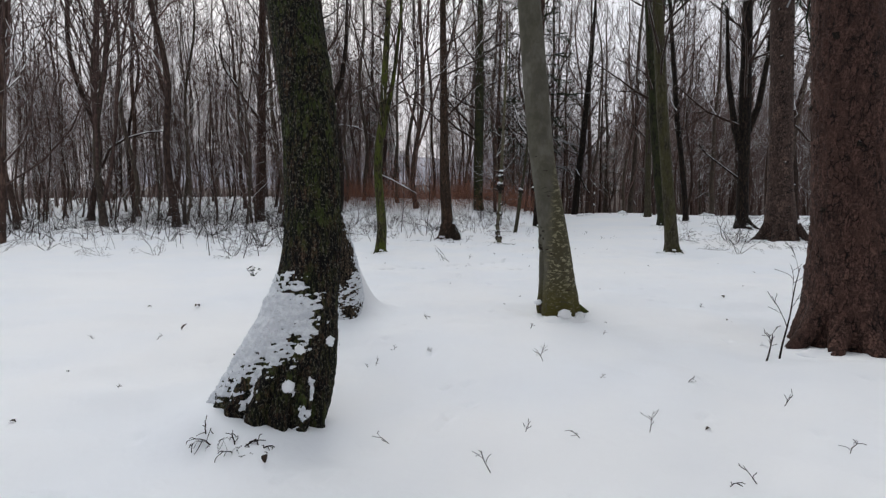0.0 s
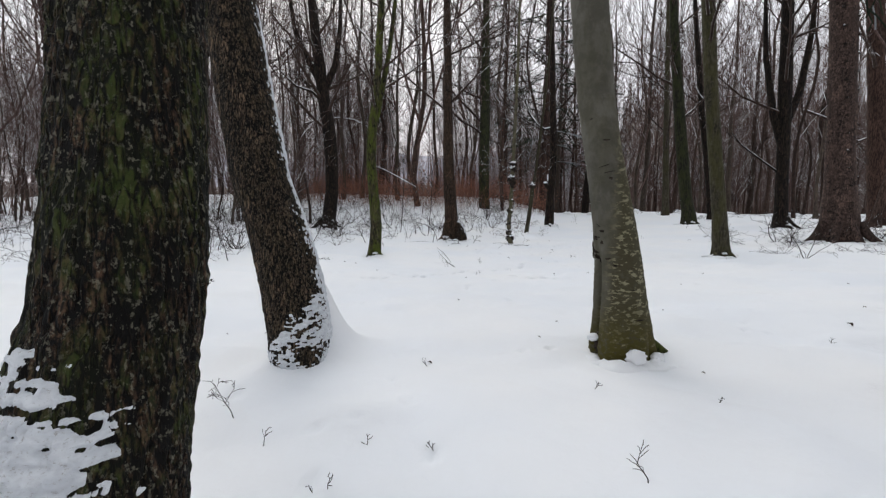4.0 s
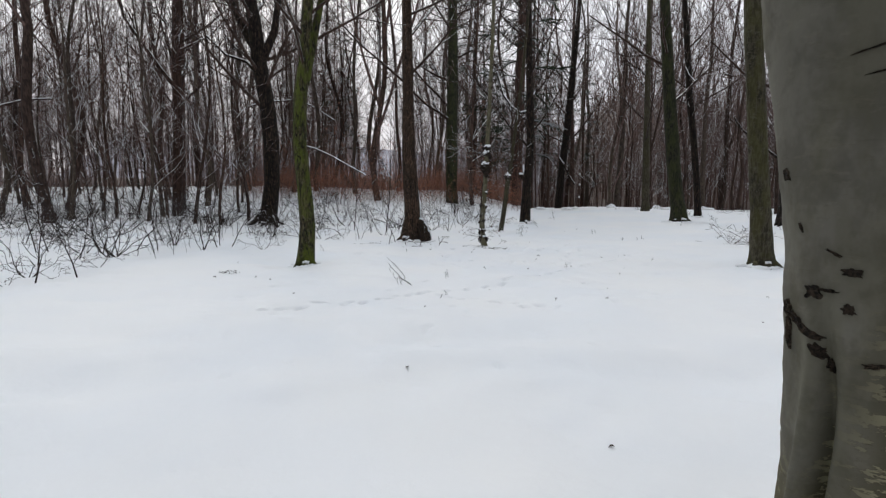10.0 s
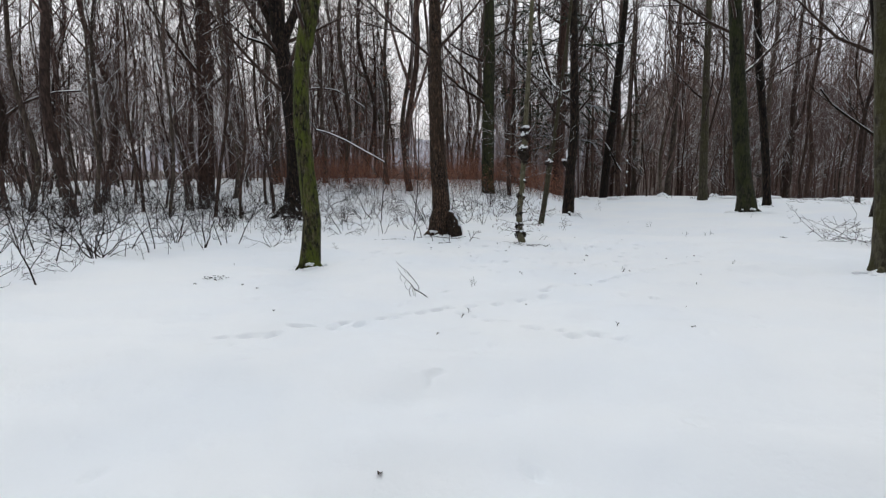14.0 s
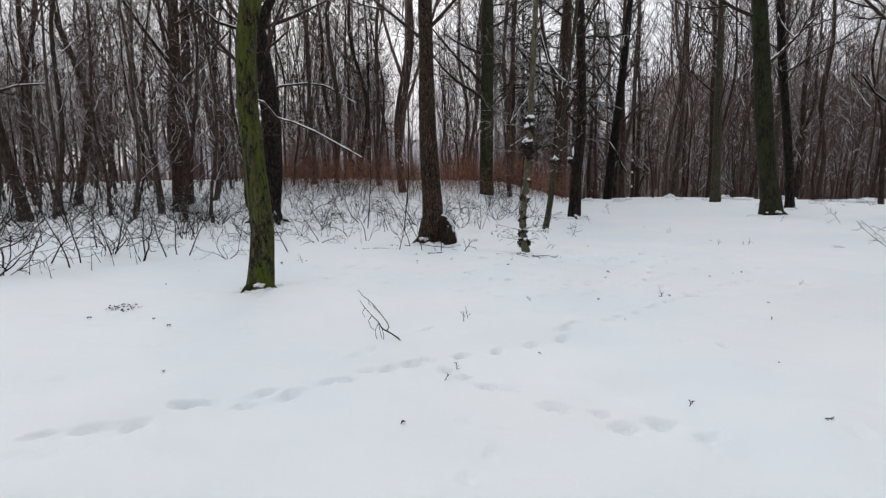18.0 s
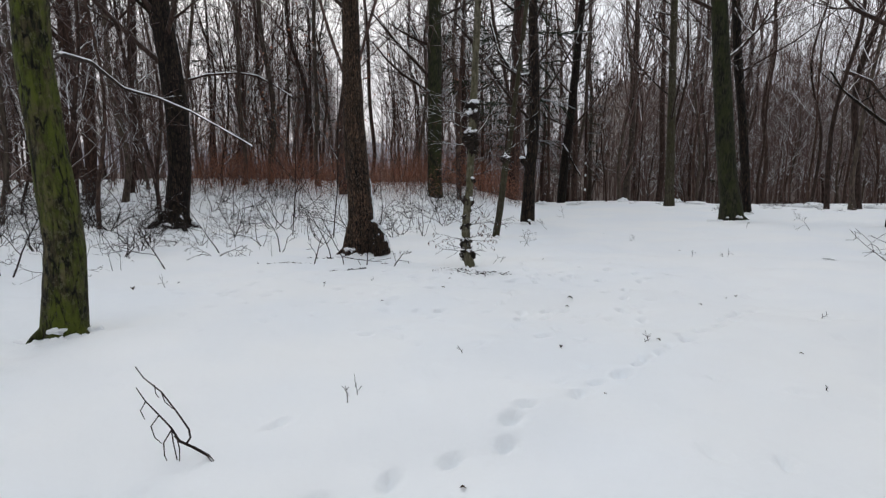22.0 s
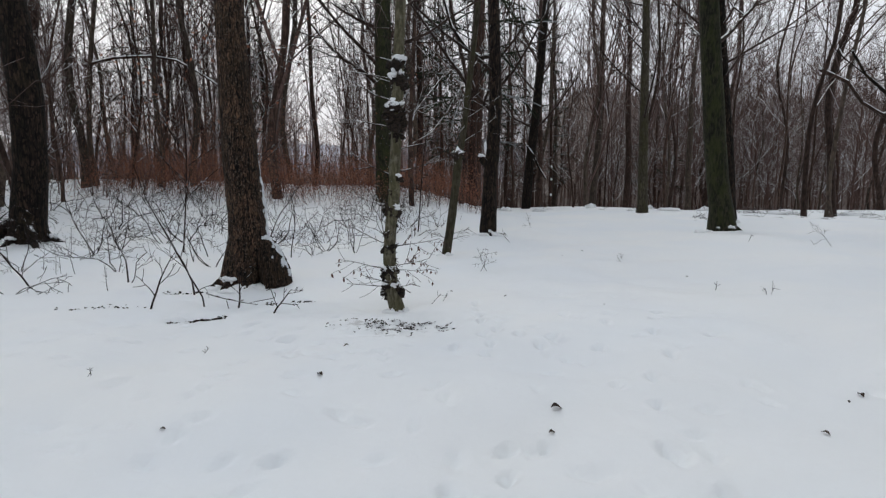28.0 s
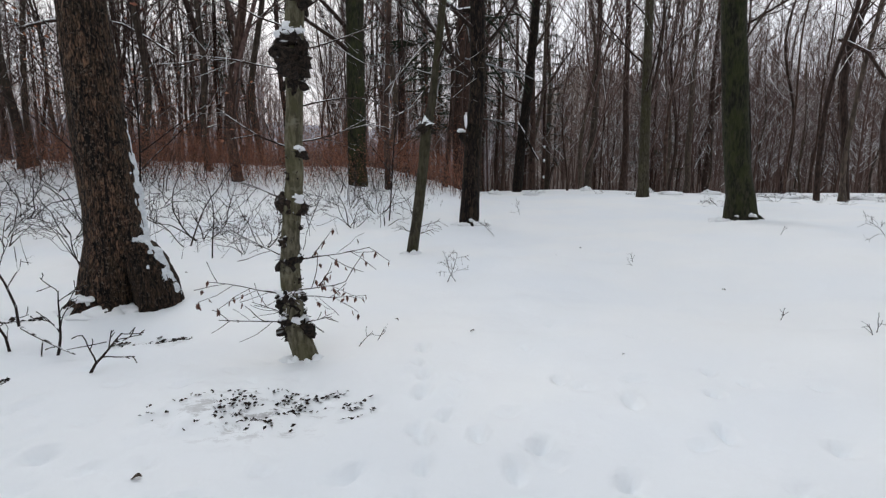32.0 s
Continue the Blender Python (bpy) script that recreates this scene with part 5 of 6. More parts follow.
# sparse dark spruces
for k in range(2):
    prof = straight(17 + 3 * k, 0.16, 150 + k, 1.3, 0.1)
    tm, _ = trunk_mesh("trunk", prof, M_BROWN, 10, 0.8, 0, 0, 0, 0, 0.0, None, None, k)
    w = Wood(450 + k)
    for j in range(46):
        z = 3.5 + (prof[-1, 0] - 3.6) * (j / 46) ** 0.9
        a, ln = j * 2.4, 2.6 * (1.08 - z / prof[-1, 0])
        c, r = centre(prof, z)
        w.grow(c, (math.cos(a), math.sin(a), 0.1), ln, 0.03, 1, (10,), 0.15, -0.35, 4, 0.55, 0.022)
    KINDS.append((tm, w.mesh("crown", M_NEEDLE), "sparse dark green spruce with drooping snow-flecked boughs", "spruce_tree"))


# tall forest trees with bare trunks and high crowns
for k in range(2):
    prof = straight(27 + 2 * k, 0.25, 170 + k, 1.4, 0.12)
    tm, _ = trunk_mesh("trunk", prof, (M_WOOD2, M_WOOD3)[k], 12, 0.9, 0, 0, 0, 4, 0.06, None, None, k * 3.1)
    cm = crown_mesh("crown", prof, 470 + k, M_TWIG3, 9.0, 26, 6.5, (6, 3), 2, 1.5, 0.8, 0.011, 3, 0.32, 0.5)
    KINDS.append((tm, cm, "tall forest beech with a bare trunk and high crown", "beech_tree"))


def plant(kind, x, y, scale=1.0, turn=None, lean=0.0, name=None, label=None):
    tm, cm, lab, nm = KINDS[kind]
    ob = thing(name or nm, pose(x, y, stand(x, y) - 0.05, lean * math.cos(turn or 0), lean * math.sin(turn or 0), math.degrees(turn if turn is not None else x * 7.3 + y * 3.1)) @ Matrix.Diagonal((scale, scale, scale, 1)), label or lab, "tree", "forest trees")
    part("trunk", tm, ob)
    part("crown", cm, ob)
    return ob


# single trees whose places can be told
for x, y, kind, s in ((-19.0, 22.0, 1, 1.15), (-24.5, 33.0, 2, 1.35), (-12.0, 29.5, 4, 1.0), (-14.6, 11.4, 10, 1.7), (-23.3, 31.6, 3, 1.4), (17.6, 18.6, 5, 1.0), (3.3, 30.0, 9, 2.2),
                      (-4.0, 33.2, 1, 1.3), (-6.7, 33.8, 4, 1.1), (21.3, 39.8, 1, 1.2), (22.6, 41.5, 6, 1.3), (27.8, 37.5, 0, 1.0), (25.1, 31.5, 1, 1.3), (26.5, 32.6, 5, 1.1), (28.5, 43.0, 3, 1.0),
                      (-2.4, 31.5, 7, 1.6), (-8.2, 34.0, 1, 1.3), (-11.5, 34.1, 4, 1.3), (-1.4, 35.5, 3, 1.1), (19.6, 37.3, 0, 1.2), (15.3, 41.2, 10, 1.1), (16.5, 34.4, 6, 1.0), (-3.4, 41.0, 4, 1.4),
                      (5.9, 33.0, 2, 1.2), (9.0, 46.0, 1, 1.0), (-18.3, 21.2, 8, 1.2), (-27, 20, 5, 1.0), (12.5, 47, 3, 1.1), (18, 45, 8, 1.2), (31.5, 41.5, 2, 1.2), (16.5, 50.5, 4, 1.3), (24.0, 55.0, 3, 1.25)):
    plant(kind, x, y, s)
plant(5, -23.9, 27.5, 1.1, label="brown forest tree above snowy undergrowth")
ob = plant(3, -22.1, 26.4, 1.1)
snow_limb(ob, [(-22.1, 26.4, 4.0), (-21.4, 26.3, 5.2), (-20.5, 26.2, 5.7), (-19.8, 26.2, 5.95), (-18.8, 26.2, 6.2), (-17.6, 26.2, 6.25)], 0.08, 0.04, M_WOOD3, 950)
ob = plant(1, -11.3, 34.6, 1.3)
snow_limb(ob, [(-11.3, 34.6, 7.5), (-10.07, 34.5, 7.82), (-8.48, 34.5, 7.96), (-7.41, 34.5, 7.81), (-6.48, 34.5, 7.32), (-5.54, 34.5, 6.7)], 0.07, 0.035, M_WOOD3, 952)
ob = plant(2, 23.4, 31.3, 1.2)
snow_limb(ob, [(23.5, 31.2, 7.76), (24.87, 31.0, 7.18), (25.82, 31.0, 6.21), (27.07, 31.0, 5.67), (27.7, 31.0, 5.9)], 0.09, 0.05, M_WOOD1, 954)

for x, y, kind, s in ((6.8, 34.0, 13, 1.5), (6.3, 42.5, 12, 0.9), (4.3, 38.5, 12, 1.25), (8.9, 43.0, 13, 1.2), (13.0, 50.0, 13, 1.0), (18.0, 53.0, 12, 1.1), (-6.5, 43.5, 12, 1.0), (8.5, 52, 12, 1.0), (-15, 47, 13, 1.0), (30, 55, 13, 1.1)):
    plant(kind, x, y, s)

# hummocks and stumps under snow along the crest of the rise
gs = np.random.default_rng(1700)
for x, y in ((9.6, 38.0), (12.3, 38.6), (15.8, 39.5), (18.3, 37.0), (21.5, 36.0), (24.2, 34.0), (26.0, 35.0), (28.0, 33.0), (22.7, 32.2), (30.5, 34.5), (11.0, 36.0), (17.0, 33.0)):
    hum = thing("snow_hummock", pose(x, y, stand(x, y)), "low hummock of snow over a buried stump", "snow", "hummocks on the crest")
    wide = gs.uniform(0.35, 0.9)
    lump("mound", (0, 0, 0.0), (wide, wide * 0.8, gs.uniform(0.12, 0.28)), hum, M_SNOW, x, 0.4)
    w = Wood(int(x * 100))
    for j in range(4):
        w.grow((w.rng.normal(0, 0.2), w.rng.normal(0, 0.15), 0.05), (w.rng.normal(0, 0.7), w.rng.normal(0, 0.4), 0.8), w.rng.uniform(0.3, 0.7), 0.012, 1, (3,), 0.5, 0.0, 3, 0.7, 0.006)
    tagged(part("twigs", w.mesh("twigs", M_TWIG2), hum), "thin dark twigs out of the snow", kind="stuff")

# dead snag with snow caught on it, at the crest
w = Wood(960)
w.line([np.array(p) for p in ((0, 0, -0.1), (0.05, 0, 1.2), (0.0, 0.05, 2.6), (0.08, 0, 4.0))], 0.07, 0.03)
w.line([np.array(p) for p in ((0.05, 0, 2.4), (0.7, 0, 1.9), (1.5, 0.1, 1.1))], 0.03, 0.02)
for z, a in ((1.4, 0.3), (1.9, 2.8), (2.7, 3.3), (3.2, 0.2)):
    w.grow((0.03, 0, z), (math.cos(a), math.sin(a), 0.4), 0.7, 0.02, 1, (3,), 0.4, 0.1, 3, 0.7, 0.008)
snag = thing("dead_snag", pose(14.1, 42.5, stand(14.1, 42.5)), "thin dead snag with snow caught on its stubs", "tree")
part("trunk", w.mesh("trunk", M_BROWN, 8), snag)
for k, z in enumerate((0.9, 2.0, 2.9)):
    lump("snow_clump", (0.02, -0.06, z), (0.06, 0.05, 0.09), snag, M_SNOW, k + 70, 0.4)

for k, (x, y) in enumerate(((10.5, 46.0), (15.5, 48.5), (19.0, 46.0), (23.5, 49.0), (28.0, 47.0), (13.0, 55.0), (20.5, 58.0), (32.5, 51.0), (8.0, 57.0), (-17.0, 40.0))):
    plant(14 + k % 2, x, y, 0.95 + 0.04 * (k % 4), k * 1.9, 1.5)

TAKEN = [(o.location.x, o.location.y) for o in scene.objects if o.parent is None and o.type == "EMPTY"]


def scatter(x0, x1, y0, y1, count, gap, keep, kinds, size, seed):
    g = np.random.default_rng(seed)
    made = 0
    for _ in range(count * 12):
        x, y = g.uniform(x0, x1), g.uniform(y0, y1)
        if made >= count:
            break
        if not keep(x, y) or -0.125 < (x - 0.5) / y < -0.02 or any((x - a) ** 2 + (y - b) ** 2 < gap * gap for a, b in TAKEN):
            continue
        TAKEN.append((x, y))
        plant(int(g.choice(kinds)), x, y, g.uniform(*size), g.uniform(0, 6.28), g.uniform(0, 5.5))
        made += 1


ALL = list(range(9))
scatter(-33, -13, 20, 34, 9, 1.8, lambda x, y: y > 20 - 0.5 * (x + 13), ALL, (0.85, 1.15), 9)
scatter(-60, -13, 16, 62, 40, 2.0, lambda x, y: y > 14 - 0.35 * (x + 13), ALL, (0.85, 1.2), 1)
scatter(-14, 6, 37, 64, 21, 1.9, lambda x, y: True, ALL, (0.85, 1.25), 2)
scatter(4, 75, 47, 76, 22, 2.6, lambda x, y: True, ALL, (0.9, 1.3), 3)
scatter(15, 62, 45, 62, 15, 2.2, lambda x, y: True, ALL, (0.9, 1.25), 10)
scatter(-9, 5, 36, 50, 5, 1.5, lambda x, y: True, ALL, (0.9, 1.2), 12)
scatter(17, 60, 6, 46, 28, 2.6, lambda x, y: y < 28 or x > 29, ALL, (0.95, 1.4), 4)
scatter(-36, 36, -42, -9, 5, 4.5, lambda x, y: True, ALL, (0.9, 1.2), 5)
scatter(-38, -7, 17, 44, 74, 1.0, lambda x, y: y > 20 - 0.25 * (x + 5), (9, 10, 11), (0.8, 1.25), 6)
scatter(-13, 8, 37, 60, 26, 1.0, lambda x, y: True, (9, 10, 11), (0.9, 1.4), 7)
scatter(9, 60, 46, 70, 22, 1.2, lambda x, y: True, (9, 10, 11), (0.9, 1.5), 8)


# ---- far woods and brushwood ----
def far_woods(name, label, count, region, height, seed, material, twigs=34, trunk_r=0.16, rise=0.9, sub=0, low=0.18):
    g = np.random.default_rng(seed)
    x, y = region(g, count)
    if height[1] > 10:
        x = np.where((np.abs(x / np.maximum(y, 1) + 0.075) < 0.05) & (y > 0) & (g.random(count) < 0.55), x - 0.11 * y, x)
    z = lie(x, y)
    hgt = g.uniform(height[0], height[1], count)
    base = np.stack([x, y, z - min(0.3, 0.1 * height[1])], 1)
    lean = g.normal(0, 0.035 if height[1] > 5 else 0.2, (count, 2)) * hgt[:, None]
    top = base + np.concatenate([lean, hgt[:, None]], 1)
    mid = base * 0.5 + top * 0.5 + np.concatenate([g.normal(0, 0.012, (count, 2)) * hgt[:, None], np.zeros((count, 1))], 1)
    r = trunk_r * g.uniform(0.6, 1.3, count)
    A, B, RA, RB = [base, mid], [mid, top], [r, r * 0.6], [r * 0.6, r * 0.12]
    for k in range(twigs):
        f = g.uniform(low, 0.97, count)[:, None]
        p = np.where(f < 0.5, base + (mid - base) * f * 2, mid + (top - mid) * (f * 2 - 1))
        a = g.uniform(0, 6.283, count)
        ln = hgt * g.uniform(0.08, 0.24, count) * (1.2 - 0.7 * f[:, 0])
        d = np.stack([np.cos(a), np.sin(a), g.uniform(0.5, 2.2, count) * rise], 1)
        d /= np.linalg.norm(d, axis=1, keepdims=True)
        q = p + d * ln[:, None]
        A.append(p), B.append(q), RA.append(r * 0.26), RB.append(r * 0.11)
        for _ in range(sub):
            s = g.uniform(0.25, 0.95, count)[:, None]
            e = d + g.normal(0, 0.3, (count, 3)) + [[0, 0, 0.4]]
            A.append(p + (q - p) * s), B.append(p + (q - p) * s + e * (ln * g.uniform(0.3, 0.6, count))[:, None]), RA.append(r * 0.15), RB.append(r * 0.07)
    v, f = tubes(np.concatenate(A), np.concatenate(B), np.concatenate(RA), np.concatenate(RB), 3)
    return tagged(new(name, mesh_of(name, v, f, material)), label, "woods", kind="stuff")


def wedge(x0, x1, y0, y1):
    return lambda g, n: (g.uniform(x0, x1, n), g.uniform(y0, y1, n))


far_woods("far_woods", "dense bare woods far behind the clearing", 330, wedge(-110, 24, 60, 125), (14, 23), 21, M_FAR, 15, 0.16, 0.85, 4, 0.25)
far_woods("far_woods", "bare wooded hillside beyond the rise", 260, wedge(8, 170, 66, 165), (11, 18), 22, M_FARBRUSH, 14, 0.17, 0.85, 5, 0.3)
# Added out of view: tall woods that dim trunks and snow facing back.
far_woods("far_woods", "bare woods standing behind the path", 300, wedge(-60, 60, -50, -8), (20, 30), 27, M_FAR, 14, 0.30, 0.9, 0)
# Side woods, mostly unseen, added to hold off low skylight.
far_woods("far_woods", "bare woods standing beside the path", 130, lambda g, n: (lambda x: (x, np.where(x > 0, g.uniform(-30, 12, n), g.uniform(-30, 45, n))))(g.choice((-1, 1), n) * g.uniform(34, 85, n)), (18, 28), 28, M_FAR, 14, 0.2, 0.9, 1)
far_woods("brushwood", "brown leafless brushwood beyond the crest of the rise", 1100, wedge(4, 110, 47, 85), (1.2, 3.6), 23, M_FARBRUSH, 10, 0.05, 1.4, 1)
far_woods("brushwood", "brown leafless brushwood deep in the woods", 1300, wedge(-90, 2, 40, 90), (1.0, 3.4), 24, M_FARBRUSH, 12, 0.028, 1.4)
far_woods("brushwood", "brown brushwood covering the far hillside", 1500, wedge(6, 190, 80, 170), (3, 7.5), 25, M_FARBRUSH, 7, 0.12, 1.2)


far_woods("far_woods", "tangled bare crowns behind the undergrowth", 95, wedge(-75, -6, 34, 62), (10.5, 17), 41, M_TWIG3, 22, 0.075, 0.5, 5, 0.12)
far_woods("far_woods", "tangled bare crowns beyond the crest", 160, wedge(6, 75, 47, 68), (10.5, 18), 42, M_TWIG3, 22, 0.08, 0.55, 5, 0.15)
far_woods("brushwood", "brown leafless brush among the nearer trunks", 620, wedge(-60, -7, 31, 46), (0.8, 2.8), 43, M_FARBRUSH, 12, 0.03, 1.2)


far_woods("brushwood", "tall brown leafless brush among the thicket", 300, wedge(-17, 5.5, 35, 42), (1.5, 4.6), 44, M_FARBRUSH, 18, 0.024, 0.9, 1)
far_woods("far_woods", "young bare woods on the slope beyond the crest", 340, wedge(12, 115, 62, 100), (6, 9.8), 45, M_FARBRUSH, 14, 0.09, 0.9, 2)


def far_ridge():
    """Pale ridge closing the valley far beyond the wood, mist painted in its colour."""
    xs, ys = np.linspace(-260, 420, 120), np.linspace(330, 460, 14)
    X, Y = np.meshgrid(xs, ys)
    Z = 2 + 44 * smooth((Y - 325) / 120) * (0.75 + 0.5 * vnoise(X * 0.012, Y * 0.012, 9.2)) + 5 * vnoise(X * 0.08, Y * 0.08, 3.2)
    i = (np.arange(13)[:, None] * 120 + np.arange(119)[None, :]).ravel()
    faces = np.stack([i, i + 1, i + 121, i + 120], 1)
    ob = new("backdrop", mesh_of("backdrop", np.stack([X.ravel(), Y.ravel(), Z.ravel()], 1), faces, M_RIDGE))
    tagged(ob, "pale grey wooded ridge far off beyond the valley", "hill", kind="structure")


far_ridge()


# ---- rust-coloured thicket of young beech holding its leaves ----
def leaves(P, size, g, droop=0.4):
    """Small folded leaves: two triangles pairs hinged on the midrib."""
    n = len(P)
    a = g.uniform(0, 6.283, n)
    ax = np.stack([np.cos(a), np.sin(a), g.uniform(-droop - 0.6, 0.3, n)], 1)
    ax /= np.linalg.norm(ax, axis=1, keepdims=True)
    sd = np.cross(ax, g.normal(0, 1, (n, 3)))
    sd /= np.linalg.norm(sd, axis=1, keepdims=True)
    nr = np.cross(ax, sd)
    s = (size * g.uniform(0.6, 1.3, n))[:, None]
    v = np.stack([P, P + ax * s * 0.5 + sd * s * 0.3 + nr * s * 0.12, P + ax * s, P + ax * s * 0.5 - sd * s * 0.3 + nr * s * 0.12], 1).reshape(-1, 3)
    b = np.arange(n)[:, None] * 4
    return v, np.concatenate([b + [[0, 1, 2]], b + [[0, 2, 3]]])


def thicket(name, label, count, per, region, height, leaf, seed):
    g = np.random.default_rng(seed)
    x, y = region(g, count)
    z = footing(x, y)
    hgt = g.uniform(height[0], height[1], count)
    b = np.stack([x, y, z - 0.05], 1)
    t = b + np.stack([g.normal(0, 0.42, count), g.normal(0, 0.3, count), hgt], 1)
    v, f = tubes(b, t, np.full(count, 0.008), np.full(count, 0.003), 3)
    stems = tagged(new(name + "_stems", mesh_of("stems", v, f, M_TWIG3)), "thin bare stems of the " + label, "thicket", kind="stuff")
    idx = np.repeat(np.arange(count), per)
    h = g.uniform(0.22, 1.0, len(idx))[:, None]
    P = b[idx] * (1 - h) + t[idx] * h + g.normal(0, 0.30, (len(idx), 3)) * np.array([1, 1, 0.5])
    v, f = leaves(P, leaf, g)
    tagged(new(name, mesh_of("leaves", v, f, M_LEAF, True)), label, "thicket", kind="stuff")
    return stems


def bank(g, n):
    x = g.uniform(-11, 6.5, n)
    y = g.uniform(29.5, 37, n) + 0.3 * np.clip(-x - 4, 0, 9)
    return x, y


thicket("beech_thicket", "rust-brown young beech thicket still holding dry leaves", 1100, 76, bank, (0.7, 2.0), 0.047, 31)
thicket("beech_thicket", "taller young beeches with sparse withered leaves", 230, 60, bank, (2.2, 4.6), 0.05, 32)


# young beech saplings that still carry a few rust-coloured leaves
gb = np.random.default_rng(1800)
for x, y, hgt, many in ((-1.2, 20.3, 5.0, 130), (-2.6, 21.5, 4.2, 90), (3.1, 25.0, 5.0, 80)):
    w = Wood(int(1810 + hgt * 10 + x))
    w.grow((0, 0, -0.05), (0.08, 0.02, 1), hgt, 0.022, 2, (16, 4), 0.2, 0.1, 8, 0.8, 0.004)
    tree = rooted("young_beech", x, y, 0.0, "thin young beech still holding some rust-coloured leaves")
    part("stem", w.mesh("stem", M_TWIG2, 4), tree)
    tips = np.array(w.b)
    tips = tips[tips[:, 2] > 1.6]
    P = tips[gb.integers(0, len(tips), many)] + gb.normal(0, 0.03, (many, 3))
    v, f = leaves(P, 0.07, gb)
    tagged(part("leaves", mesh_of("leaves", v, f, M_LEAF, True), tree), "withered rust-coloured leaves", kind="stuff")


# ---- undergrowth in the snow ----
SHRUBS = []
for k in range(6):
    w = Wood(500 + k)
    for j in range(2 + k % 4):
        a = w.rng.random() * 6.28
        w.grow((0.02 * math.cos(a), 0.02 * math.sin(a), -0.06), (math.cos(a) * w.rng.uniform(0.3, 1.5), math.sin(a) * w.rng.uniform(0.3, 1.5), 1), w.rng.uniform(0.6, 2.0), w.rng.uniform(0.008, 0.018), 2, (3, 2), 1.5, 0.0, 7, 0.8, 0.0042)
    SHRUBS.append((w.mesh("stems", M_TWIG2, 3), "leafless dark shrub growing out of the snow", "shrub"))
for k in range(3):
    w = Wood(520 + k)
    for j in range(6):
        a = j * 1.05 + w.rng.random()
        w.grow((0.02 * math.cos(a), 0.02 * math.sin(a), -0.03), (math.cos(a), math.sin(a), 0.5), w.rng.uniform(0.5, 1.2), 0.007, 2, (3, 2), 0.8, -0.3, 4, 0.9, 0.0038)
    SHRUBS.append((w.mesh("stems", M_TWIG2, 3), "low tangle of twigs half buried in snow", "low_brush"))


def bush(kind, x, y, scale, turn, label=None):
    me, lab, nm = SHRUBS[kind]
    ob = new(nm, me)
    ob.matrix_basis = pose(x, y, stand(x, y), 0, 0, math.degrees(turn)) @ Matrix.Diagonal((scale, scale, scale, 1))
    return tagged(ob, label or lab, "shrub", "undergrowth")


g = np.random.default_rng(61)
count = 0
while count < 315:
    x, y = g.uniform(-20, 4), g.uniform(8.3, 30)
    edge = np.interp(x, (-20, -9, -6, -4.6, -3, -1, 1, 3, 4), (8.6, 8.3, 8.7, 12.2, 14.8, 17.9, 20.6, 23.5, 26))
    if y < edge or (y < edge + 2.5 and g.random() < 0.35):
        continue
    bush(int(g.integers(0, 6)) if count < 245 else int(g.integers(6, 9)), x, y, g.uniform(0.45, 1.0) if y < edge + 2 else g.uniform(0.55, 1.2), g.uniform(0, 6.28))
    count += 1
for k in range(44):
    bush(int(g.integers(6, 9)) if k % 3 else int(g.integers(0, 6)), g.uniform(7.6, 17), g.uniform(9.3, 14.5), g.uniform(0.55, 1.0), g.uniform(0, 6.28))
for k in range(24):
    bush(int(g.integers(6, 9)), g.uniform(14, 30), g.uniform(26, 40), g.uniform(0.5, 0.9), g.uniform(0, 6.28))


# fine shoots and dead weeds everywhere between the shrubs
far_woods("weed_stalks", "fine dry stalks and shoots sticking out of the snow", 620, lambda g, n: (lambda x: (x, g.uniform(0, 1, n) * 16 + np.interp(x, (-24, -9, -6, -4.6, -3, -1, 1, 3, 5), (11.5, 9.6, 10.2, 13.2, 15.4, 18.3, 21, 24, 27))))(g.uniform(-24, 5, n)), (0.25, 0.95), 26, M_TWIG2, 7, 0.0065, 0.45)


# single bare stems near the edge of the brush: x, y, height
STEMS = [(-3.13, 17.47, 1.14), (-0.83, 15.84, 0.72), (-0.67, 16.78, 1.31), (-3.84, 20.4, 1.26), (-1.76, 20.6, 0.85), (0.63, 15.41, 0.34), (-3.96, 20.65, 0.9), (0.05, 19.97, 1.38), (0.11, 15.97, 0.51),
         (-6.11, 13.22, 1.3), (-6.92, 14.66, 1.3), (-5.23, 14.62, 1.2), (-4.84, 14.33, 1.3), (-3.21, 15.39, 0.8), (-5.71, 9.09, 0.9), (-7.88, 12.29, 1.9), (-6.14, 11.54, 1.3), (-5.94, 12.78, 1.3),
         (-5.04, 13.98, 1.3), (-6.47, 11.14, 0.9), (-6.8, 9.44, 1.8), (-7.96, 12.07, 2.2), (-5.51, 9.7, 0.8), (-6.52, 13.05, 1.2),
         (-9.4, 13.6, 1.9), (-10.6, 12.8, 1.6), (-8.9, 11.7, 1.4), (-11.8, 14.4, 2.1), (-9.9, 15.5, 1.8), (-12.9, 13.7, 2.0), (-8.3, 14.9, 1.5), (-13.8, 15.8, 2.2), (-10.9, 16.6, 1.7), (-7.3, 16.2, 1.6)]
for k, (x, y, hgt) in enumerate(STEMS):
    w = Wood(900 + k)
    lean = w.rng.uniform(-0.5, 0.5, 2)
    w.grow((0, 0, -0.05), (lean[0], lean[1] * 0.5, 1), hgt * 1.1, 0.0125, 2, (5, 2), 0.6, 0.0, 6, 0.8, 0.0035)
    ob = new("sapling", w.mesh("sapling", M_TWIG2, 5))
    ob.matrix_basis = pose(x, y, stand(x, y))
    tagged(ob, "single crooked bare stem standing in the snow", "sapling", "bare stems")


